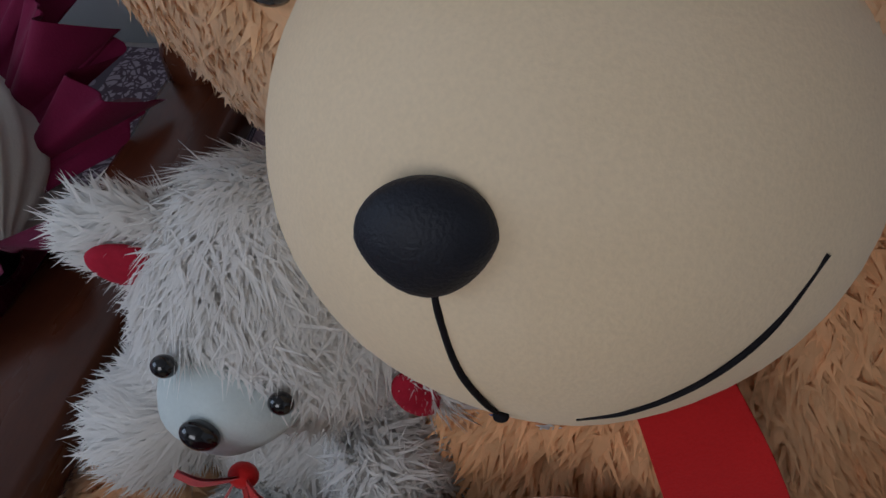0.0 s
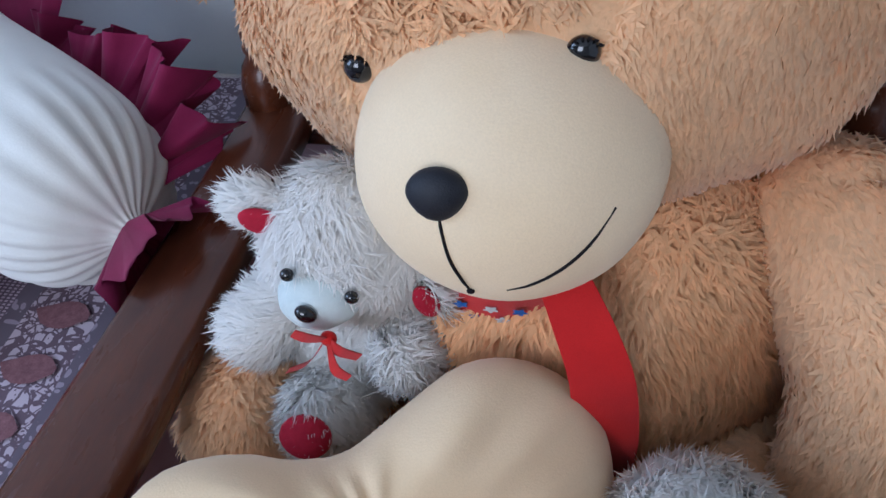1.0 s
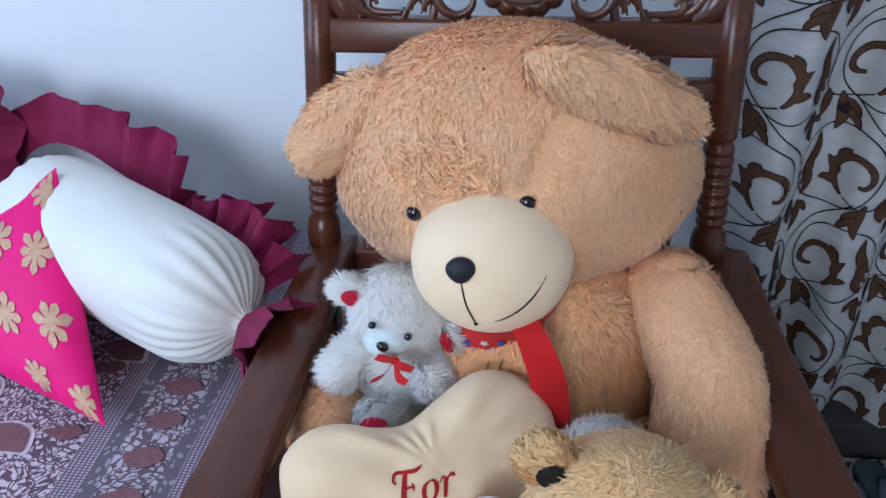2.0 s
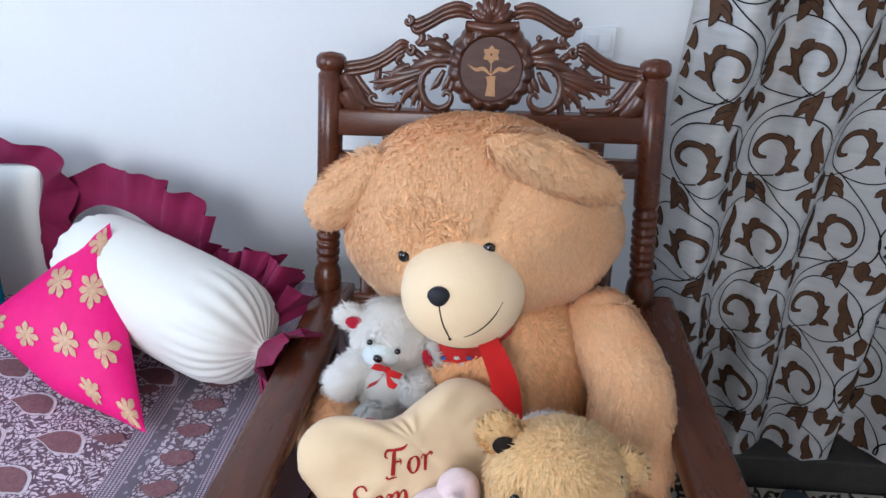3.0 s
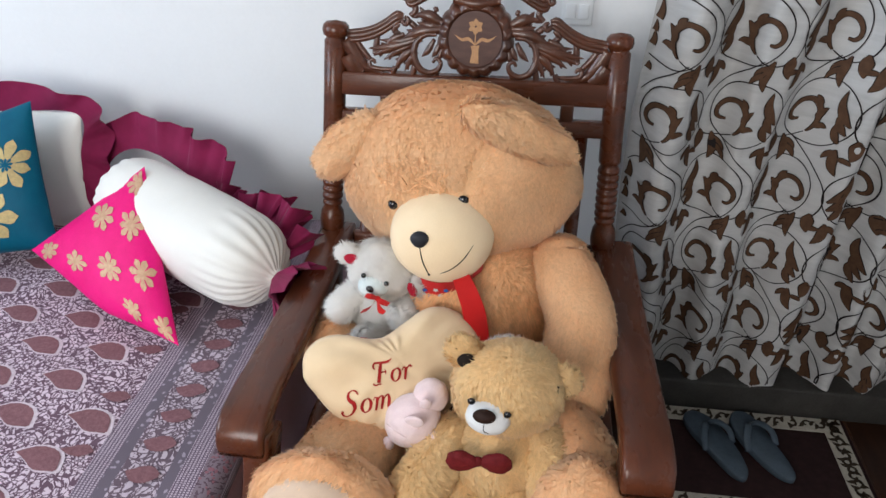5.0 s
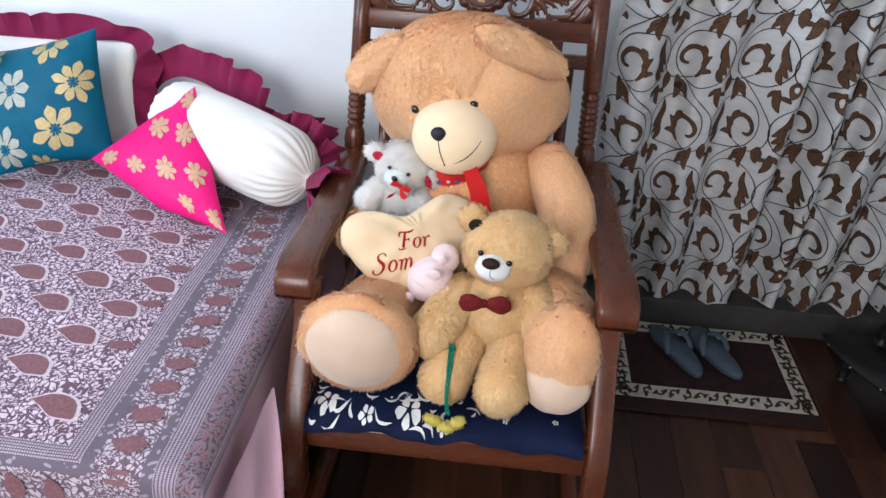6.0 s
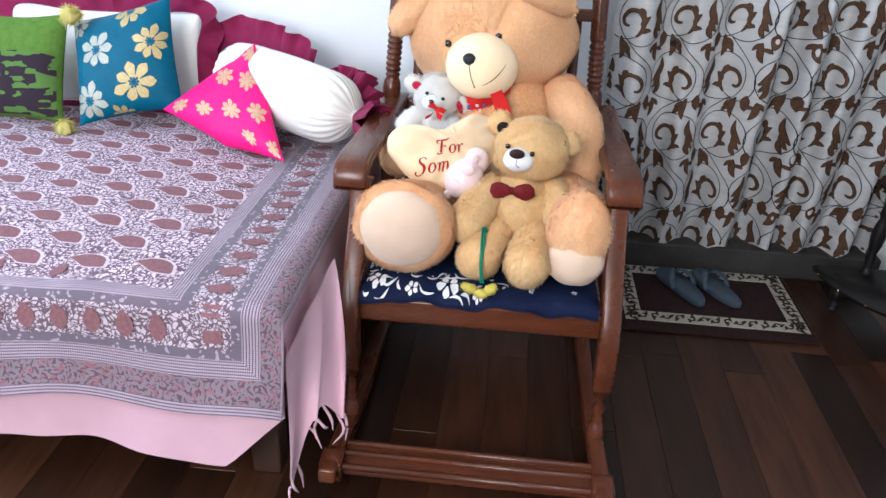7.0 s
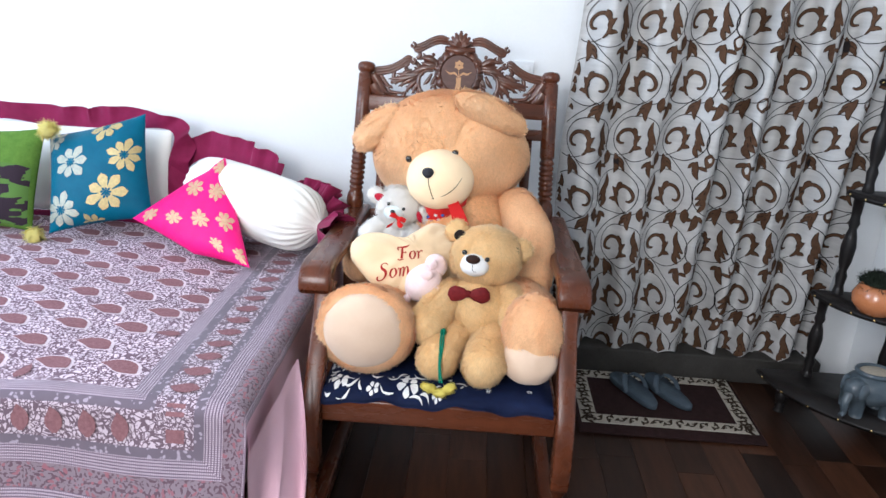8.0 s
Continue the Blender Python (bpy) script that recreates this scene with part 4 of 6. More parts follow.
def eye_with_lashes(parent, at, r, facing, lashes=True):
    eye = part("eye", blob(at, (r, r * 0.7, r), nu=20, nv=14), M_GLOSS, parent, "glossy black plastic eye")
    if lashes:
        fr = Vector(facing).normalized()
        side = fr.cross(Vector((0, 0, 1))).normalized()
        geos = []
        for k in range(6):
            a = radians(35 + 22 * k)
            root = Vector(at) + side * r * math.cos(a) + Vector((0, 0, r * math.sin(a))) + fr * r * 0.3
            tip = root + (side * math.cos(a) + Vector((0, 0, math.sin(a)))) * r * 0.22 + fr * r * 0.25
            geos.append(tube([root, (root + tip) / 2 + fr * r * 0.1, tip], [r * 0.10, r * 0.08, r * 0.02], 5, 5))
        part("eyelashes", join(*geos), M_THREAD, eye, "short black lashes")
    return eye


def crease(geo, lines, depth, width):
    """Presses stitched creases into a body: the surface sinks towards its middle along each line."""
    v, f = geo
    v = np.array(v)
    mid = v.mean(0)
    for pts in lines:
        q = smooth_path(pts, 30)
        d = np.linalg.norm(v[:, None] - q[None], axis=2).min(1)
        k = depth * np.exp(-(d / width) ** 2)
        n = v - mid
        v -= n / np.linalg.norm(n, axis=1, keepdims=True) * k[:, None]
    return v, f


def build_big_bear():
    e = thing("teddy_bear", (0.08, 0.15, 0.43), "very large golden tan teddy bear sitting in rocking chair", "teddy bear")
    def muz(p):
        bare = (((p - np.array(MUZ_C)) / (np.array(MUZ_R) * 0.985)) ** 2).sum(1) > 1
        for eye in ((-0.063, 0.090, 0.899), (0.069, 0.072, 0.925)):
            bare &= ((p - np.array(eye)) ** 2).sum(1) > 0.0145 ** 2
        return bare
    # furs flow down and outwards from the face
    seams = [[(-0.030, 0.112, 1.005), (-0.014, 0.094, 0.970), (0.012, 0.084, 0.948), (0.050, 0.078, 0.930)], [(0.113, 0.122, 1.020), (0.092, 0.102, 0.994), (0.074, 0.082, 0.940)],
             [(-0.063, 0.090, 0.900), (-0.060, 0.088, 0.903)]]
    skull = crease(blob(HEAD_C, HEAD_R, lump=0.05, seed=2, shape=head_shape, nu=128, nv=88), seams, 0.011, 0.013)
    part("head", furred(skull, 110000, 0.0100, 0.0060, (0, -0.25, -1), 0.72, 3, muz), M_FUR, e)
    part("body", furred(blob((0.095, 0.205, 0.625), (0.195, 0.193, 0.200), lump=0.06, seed=4, nu=60, nv=40), 84000, 0.0160, 0.0066, (0.2, -0.1, -1), 0.70, 5, lambda p: p[:, 1] < 0.25), M_FURB, e, "rougher darker tan belly pile")
    tousled = lambda p: (((p[:, 0] + 0.034) / 0.066) ** 2 + ((p[:, 2] - 0.955) / 0.032) ** 2 < 1 - 0.35 * np.sin(p[:, 0] * 190) * np.sin(p[:, 2] * 230)) & (p[:, 1] < 0.2)
    part("forehead_tuft", furred(blob(HEAD_C, tuple(r * 0.985 for r in HEAD_R), lump=0.05, seed=2, shape=head_shape, nu=72, nv=48), 62000, 0.0170, 0.0066, (0.4, -0.8, 0.1), 0.60, 19, tousled, 0.55), M_FURT, e, "tousled darker tuft of pile")
    ear_l = furred(blob((-0.166, 0.200, 0.966), (0.046, 0.036, 0.090), (8, 46, 6), nu=32, nv=24, lump=0.1, seed=6), 110000, 0.0125, 0.0060, (-0.7, -0.2, -0.8), 0.68, 7)
    part("ear", ear_l, M_FUR, e)
    ear_r = furred(blob((0.160, 0.140, 1.042), (0.110, 0.034, 0.044), (24, 25, 8), nu=32, nv=24, lump=0.12, seed=8), 110000, 0.0130, 0.0060, (0.9, -0.2, -0.7), 0.68, 9)
    part("ear", ear_r, M_FUR, e, "floppy folded ear")
    mz = blob(MUZ_C, MUZ_R, lump=0.012, seed=3, nu=64, nv=44)
    muzzle = part("muzzle", mz, M_CREAM, e, "smooth cream velour muzzle")
    # the nose: a rounded triangle of black cloth
    nose = blob((-0.001, 0.0045, 0.8850), (0.0170, 0.0095, 0.0145), (-18, 0, 4), nu=32, nv=20, shape=lambda d: (1 - 0.16 * max(0, -d.z), 1, 1 + 0.10 * max(0, -d.z)))
    part("nose", nose, M_BLACK, muzzle, "rounded black cloth nose")
    line = [muzzle_point(x, z, 0.0004) for x, z in ((0.000, 0.8720), (0.002, 0.860), (0.006, 0.842), (0.012, 0.825), (0.0155, 0.815))]
    part("mouth_stitch", tube(line, [0.0010, 0.0012, 0.0011, 0.0010, 0.0007], 20, 6), M_THREAD, muzzle)
    line = [muzzle_point(x, z, 0.0002) for x, z in ((0.0380, 0.819), (0.052, 0.826), (0.068, 0.838), (0.082, 0.853), (0.0935, 0.8705))]
    part("smile_stitch", tube(line, [0.0005, 0.0009, 0.0010, 0.0010, 0.0007], 24, 6), M_THREAD, muzzle)
    part("stitch_knot", blob(muzzle_point(0.0165, 0.8125, 0.0008), (0.0026, 0.002, 0.002), nu=10, nv=8), M_THREAD, muzzle)
    eye_with_lashes(e, (-0.064, 0.0965, 0.900), 0.0098, (-0.3, -1, 0))
    eye_with_lashes(e, (0.069, 0.0785, 0.929), 0.0098, (0.2, -1, 0))
    # limbs
    part("arm", furred(capsule((0.262, 0.150, 0.755), (0.300, -0.030, 0.602), 0.064, 0.068, bend=(0.022, -0.005, 0.020), seed=3), 100000, 0.0112, 0.0060, (0.1, -0.6, -1), 0.80, 11), M_FUR, e)
    part("arm", furred(capsule((-0.120, 0.190, 0.620), (-0.186, 0.022, 0.596), 0.044, 0.048, bend=(-0.012, 0.0, 0.0), seed=5), 100000, 0.0125, 0.0060, (-0.3, -0.6, -1), 0.64, 12), M_FUR, e)
    part("leg", furred(capsule((0.000, 0.080, 0.515), (-0.116, -0.252, 0.532), 0.080, 0.088, seed=7), 90000, 0.0112, 0.0060, (0, -0.4, -1), 0.72, 13, lambda p: p[:, 1] < 0.05), M_FUR, e)
    foot = part("foot", furred(blob((-0.118, -0.318, 0.547), (0.122, 0.072, 0.118), (6, 0, 0), nu=48, nv=32, lump=0.04, seed=9, shape=lambda d: 1.0 if d.y > -0.5 else 1 - 0.18 * (-d.y - 0.5)), 100000, 0.0130, 0.0052, (0, -0.5, -0.9), 0.7, 14,
                lambda p: ((p[:, 0] + 0.120) / 0.096) ** 2 + ((p[:, 2] - 0.555) / 0.098) ** 2 + (p[:, 1] > -0.312) * 9 > 1), M_FUR, e)
    part("foot_pad", blob((-0.120, -0.348, 0.556), (0.101, 0.054, 0.103), (6, 0, 0), nu=48, nv=32, lump=0.03, seed=10), M_PALE, foot, "smooth pale velour sole")
    part("leg", furred(capsule((0.200, 0.070, 0.535), (0.300, -0.200, 0.545), 0.088, 0.090, seed=8), 90000, 0.0112, 0.0060, (0, -0.4, -1), 0.72, 15, lambda p: p[:, 1] < 0.05), M_FUR, e)
    foot = part("foot", furred(blob((0.306, -0.282, 0.540), (0.080, 0.085, 0.112), (-12, 0, 0), nu=48, nv=32, lump=0.05, seed=11), 100000, 0.0130, 0.0052, (0, -0.7, -0.8), 0.7, 16,
                lambda p: ((p[:, 0] - 0.300) / 0.068) ** 2 + ((p[:, 2] - 0.498) / 0.060) ** 2 + (p[:, 1] > -0.292) * 9 > 1), M_FUR, e)
    part("foot_pad", blob((0.300, -0.330, 0.500), (0.072, 0.050, 0.064), (-20, 0, 0), nu=40, nv=26, lump=0.05, seed=12), M_PALE, foot, "smooth pale velour sole")
    e.location += Vector((0.0055, 0.012, 0.0))


build_big_bear()


def ribbon(points, widths, side, n=30, thick=0.0012):
    row = smooth_path([(*p, w) for p, w in zip(points, widths)], n)
    s = np.asarray(side, float) / np.linalg.norm(side)
    a = np.array([[r[:3] - s * r[3] / 2, r[:3], r[:3] + s * r[3] / 2] for r in row]).reshape(-1, 3)
    f = grid_faces(n, 3)
    return join((a, f), (a + [0, thick, 0], [tuple(reversed(q)) for q in f]))


def build_scarf():
    e = thing("red_scarf", (0.06, 0.03, 0.73), "red ribbon scarf tied round the big teddy bear's neck", "scarf")
    part("neck_band", ribbon([(-0.030, 0.090, 0.770), (-0.005, 0.060, 0.752), (0.018, 0.047, 0.745), (0.045, 0.043, 0.753), (0.085, 0.052, 0.776), (0.112, 0.070, 0.790)], [0.034, 0.044, 0.050, 0.046, 0.030, 0.022], (0.15, -0.30, 1)), M_RED, e)
    tail = ribbon([(0.072, 0.030, 0.800), (0.088, 0.014, 0.772), (0.103, 0.002, 0.735), (0.111, -0.0045, 0.685), (0.114, -0.002, 0.645), (0.115, 0.003, 0.612)], [0.034, 0.040, 0.043, 0.045, 0.045, 0.045], (1, 0.06, 0.04), 36)
    part("ribbon_tail", tail, M_RED, e, "flat red ribbon end hanging down the belly")
    part("loose_thread", tube([(0.135, 0.003, 0.614), (0.139, 0.004, 0.602), (0.138, 0.006, 0.585)], [0.0016, 0.001, 0.0004], 8, 5), M_RED, e)
    for k, (x, z) in enumerate(((0.014, 0.728), (0.034, 0.736), (0.004, 0.742), (0.026, 0.750), (0.046, 0.752))):
        star = []
        for i in range(5):
            a = i * 2 * math.pi / 5 + 0.3 * k
            star.append(leaf((0, 0), (0.006 * math.cos(a), 0.006 * math.sin(a)), 0.004))
        on = lambda u, v, x=x, z=z: Vector((x + u, 0.0415 - 0.30 * (z + v - 0.745) + 0.30 * max(0, 0.030 - x), z + v))
        part("star_print", printed(star, on), M_BLUE if k % 2 == 0 else M_WHITEP, e, "small printed star")
    e.location += Vector((0.004, 0.010, 0.002))


build_scarf()


def heart_map():
    # a wide heart: a low lobe, a shallow dip, a higher lobe and a blunt point
    loop = [(-0.156, 0.006), (-0.148, 0.044), (-0.118, 0.066), (-0.082, 0.066), (-0.046, 0.052), (-0.012, 0.048), (0.030, 0.066), (0.072, 0.082), (0.110, 0.074),
            (0.140, 0.046), (0.150, 0.008), (0.140, -0.034), (0.100, -0.076), (0.046, -0.106), (0.0, -0.122), (-0.056, -0.104), (-0.116, -0.062), (-0.156, 0.006)]
    row = smooth_path(loop, 400)
    hx, hy = row[:, 0], row[:, 1]
    ang, rad = np.arctan2(hy, hx), np.hypot(hx, hy)
    o = np.argsort(ang)
    ang, rad = ang[o], rad[o]
    ang, rad = np.r_[ang - 2 * math.pi, ang, ang + 2 * math.pi], np.r_[rad, rad, rad]
    k = 1.09
    ax = Vector((0.90, 0.43, 0.0)).normalized()
    up = Vector((-0.290, 0.60, 0.75)).normalized()
    nrm = ax.cross(up).normalized()
    c = Vector((-0.027, -0.070, 0.667))

    def at(a, s, side=1.0, lift=0.0):
        r = np.interp(a, ang, rad) * k * s
        h = 0.052 * math.sqrt(max(0.0, 1 - s ** 2.4))
        x, y = r * math.cos(a), r * math.sin(a)
        h *= 1 + 0.10 * noise.noise(Vector((x * 22, y * 22, 1)))
        h += 0.010 * math.sin(a * 15 + 2.5 * math.sin(a * 3)) * max(0.0, s - 0.45) * (1 - s) * 4
        h += 0.004 * noise.noise(Vector((x * 40 + y * 25, y * 18, 5))) * (1 - s)
        return c + ax * x + up * y + nrm * side * (h + lift)

    def flat(x, y, lift):
        a = math.atan2(y, x)
        return at(a, min(0.98, math.hypot(x, y) / max(1e-6, np.interp(a, ang, rad) * k)), 1.0, lift)

    return at, flat


# broad-nibbed italic letters: strokes as points on a line of unit height, and the width of each point
LETTERS = {
    "F": (0.80, [([(0.30, 0.10), (0.36, 0.40), (0.44, 0.74), (0.50, 0.93)], [0.15, 0.15, 0.14, 0.10]), ([(0.06, 0.10), (0.16, 0.01), (0.30, 0.03), (0.44, 0.02)], [0.09, 0.06, 0.07, 0.03]),
                 ([(0.20, 0.70), (0.12, 0.80), (0.22, 0.96), (0.48, 0.93), (0.76, 0.92), (0.96, 1.02)], [0.05, 0.08, 0.09, 0.10, 0.11, 0.03]),
                 ([(0.36, 0.50), (0.52, 0.52), (0.66, 0.50)], [0.05, 0.06, 0.05]), ([(0.62, 0.62), (0.66, 0.50), (0.63, 0.40)], [0.03, 0.06, 0.02])]),
    "o": (0.52, [([(0.30, 0.55), (0.14, 0.46), (0.08, 0.22), (0.20, 0.01), (0.38, 0.10), (0.46, 0.34), (0.40, 0.52), (0.28, 0.55)], [0.04, 0.10, 0.13, 0.05, 0.09, 0.13, 0.08, 0.04])]),
    "r": (0.48, [([(0.02, 0.42), (0.12, 0.54), (0.20, 0.48)], [0.03, 0.05, 0.08]), ([(0.22, 0.52), (0.17, 0.26), (0.12, 0.0)], [0.12, 0.12, 0.10]), ([(0.18, 0.28), (0.28, 0.48), (0.40, 0.56), (0.47, 0.48)], [0.03, 0.05, 0.09, 0.10])]),
    "S": (0.76, [([(0.72, 0.80), (0.66, 0.95), (0.50, 1.0), (0.34, 0.88), (0.36, 0.66), (0.54, 0.46), (0.58, 0.24), (0.44, 0.04), (0.22, 0.0), (0.08, 0.12), (0.10, 0.24)], [0.05, 0.07, 0.05, 0.09, 0.15, 0.17, 0.14, 0.07, 0.05, 0.08, 0.09])]),
    "m": (0.86, [([(0.02, 0.42), (0.10, 0.53), (0.17, 0.48)], [0.03, 0.05, 0.08]), ([(0.20, 0.53), (0.15, 0.26), (0.10, 0.0)], [0.11, 0.11, 0.09]), ([(0.16, 0.28), (0.28, 0.50), (0.40, 0.53), (0.42, 0.36), (0.36, 0.0)], [0.03, 0.05, 0.08, 0.12, 0.10]),
                 ([(0.40, 0.28), (0.54, 0.50), (0.66, 0.53), (0.68, 0.34), (0.64, 0.06), (0.74, 0.04), (0.82, 0.14)], [0.03, 0.05, 0.08, 0.12, 0.11, 0.05, 0.02])]),
}


def script_word(word, x, y, size):
    """The strokes of a word, laid out from x along the base line y."""
    out = []
    for ch in word:
        wide, strokes = LETTERS[ch]
        for pts, widths in strokes:
            out.append(strip([(x + size * (q[0] + 0.10 * q[1]), y + size * q[1]) for q in pts], [size * w for w in widths], 26))
        x += size * wide * 1.04
    return out


def build_heart():
    e = thing("heart_pillow", (-0.07, -0.10, 0.60), "cream heart-shaped pillow with red embroidered words", "pillow")
    at, flat = heart_map()
    n, m = 96, 20
    front = np.array([tuple(at(2 * math.pi * i / n, math.sin(math.pi / 2 * j / (m - 1)), 1)) for i in range(n) for j in range(m)])
    back = np.array([tuple(at(2 * math.pi * i / n, math.sin(math.pi / 2 * j / (m - 1)), -0.8)) for i in range(n) for j in range(m)])
    cover = part("cover", join((front, grid_faces(n, m, wrap_u=True, flip=True)), (back, grid_faces(n, m, wrap_u=True))), M_HEART, e)
    for word, x, y, size in (("For", -0.060, -0.030, 0.040), ("Som", -0.120, -0.072, 0.042)):
        part("embroidered_word", printed(script_word(word, x, y, size), lambda a, b: flat(a, b, 0.0016)), M_EMB, cover, "red embroidered italic script word", smooth=False)


build_heart()


def build_white_bear():
    was = set(bpy.data.objects)
    e = thing("white_teddy_bear", (-0.10, 0.06, 0.58), "small white shaggy teddy bear with red ribbon bow", "teddy bear")
    face = lambda p: (((p - np.array((-0.094, 0.022, 0.757))) / np.array((0.031, 0.04, 0.025))) ** 2).sum(1) > 1
    part("head", furred(blob((-0.084, 0.072, 0.760), (0.061, 0.055, 0.057), lump=0.05, seed=21), 380000, 0.0185, 0.0024, (0.1, -0.3, -1), 0.80, 21, face, tuft=0.009), M_FURW, e)
    part("body", furred(blob((-0.095, 0.085, 0.655), (0.062, 0.058, 0.070), lump=0.06, seed=22), 300000, 0.017, 0.0026, (0, -0.3, -1), 0.80, 22), M_FURW, e)
    for at, r, trn in (((-0.146, 0.072, 0.788), (0.025, 0.010, 0.019), (0, 25, 10)), ((-0.014, 0.052, 0.742), (0.012, 0.014, 0.030), (0, -20, 30))):
        ear = part("ear", furred(blob(at, r, trn, nu=24, nv=16), 330000, 0.014, 0.0026, (-0.8 if at[0] < -0.1 else 0.8, -0.2, -0.3), 0.6, 23), M_FURW, e)
        inner = blob((at[0] + (0.006 if at[0] < -0.1 else -0.007), at[1] - 0.018, at[2] + 0.001), (r[0] * 0.72, 0.005, r[2] * 0.62), trn, nu=20, nv=14)
        part("inner_ear", inner, M_REDP, ear, "crimson felt inner ear")
    snout = part("snout", blob((-0.094, 0.022, 0.755), (0.030, 0.027, 0.023), (0, 0, 10), lump=0.03, seed=25), M_MASKB, e, "smooth bluish white snout")
    part("nose", blob((-0.0955, -0.0045, 0.7640), (0.0080, 0.0055, 0.0065), (0, 35, 0), nu=20, nv=14), M_GLOSS, snout, "oval black nose")
    for at in ((-0.110, 0.012, 0.783), (-0.066, 0.008, 0.771)):
        part("eye", blob(at, (0.0052, 0.0044, 0.0050), nu=16, nv=12), M_GLOSS, e, "dark brown glossy eye")
    part("arm", furred(capsule((-0.136, 0.072, 0.698), (-0.162, 0.044, 0.680), 0.023, 0.025, lump=0.05), 300000, 0.017, 0.0026, (-0.7, -0.3, -0.6), 0.6, 24), M_FURW, e)
    part("arm", furred(capsule((-0.048, 0.064, 0.694), (-0.036, 0.036, 0.680), 0.023, 0.025, lump=0.05), 300000, 0.017, 0.0026, (0.5, -0.3, -0.7), 0.6, 25), M_FURW, e)
    foot = part("foot", furred(capsule((-0.090, 0.050, 0.625), (-0.108, 0.005, 0.625), 0.030, 0.032, lump=0.05), 300000, 0.015, 0.0026, (0, -0.6, -0.4), 0.6, 26), M_FURW, e)
    part("foot_pad", blob((-0.110, -0.028, 0.643), (0.021, 0.010, 0.018), (-35, 0, 0), nu=24, nv=16), M_REDP, foot, "crimson felt sole")
    bow = thing("ribbon_bow", (-0.0760, -0.0160, 0.7370), "narrow red satin bow tied at the white bear's neck", "bow")
    part("knot", blob((-0.0800, -0.0115, 0.7490), (0.006, 0.005, 0.006), nu=14, nv=10), M_RED, bow)
    for pts in ([(-0.0800, -0.0130, 0.7490), (-0.0900, -0.0210, 0.7590), (-0.1010, -0.0190, 0.7600)], [(-0.0800, -0.0130, 0.7490), (-0.0700, -0.0220, 0.7500), (-0.0570, -0.0210, 0.7440)],
                [(-0.0820, -0.0130, 0.7490), (-0.0930, -0.0220, 0.7340), (-0.1090, -0.0260, 0.7260)], [(-0.0800, -0.0140, 0.7470), (-0.0740, -0.0260, 0.7350), (-0.0640, -0.0290, 0.7300)]):
        part("loop", ribbon(pts, [0.007, 0.016, 0.013], (0.45, -0.2, 0.8), 12, 0.001), M_RED, bow)
    # the bear sits well back against the big one
    for ob in set(bpy.data.objects) - was:
        if ob.parent is None:
            ob.location += Vector((0.0040, 0.0280, -0.0020))


build_white_bear()


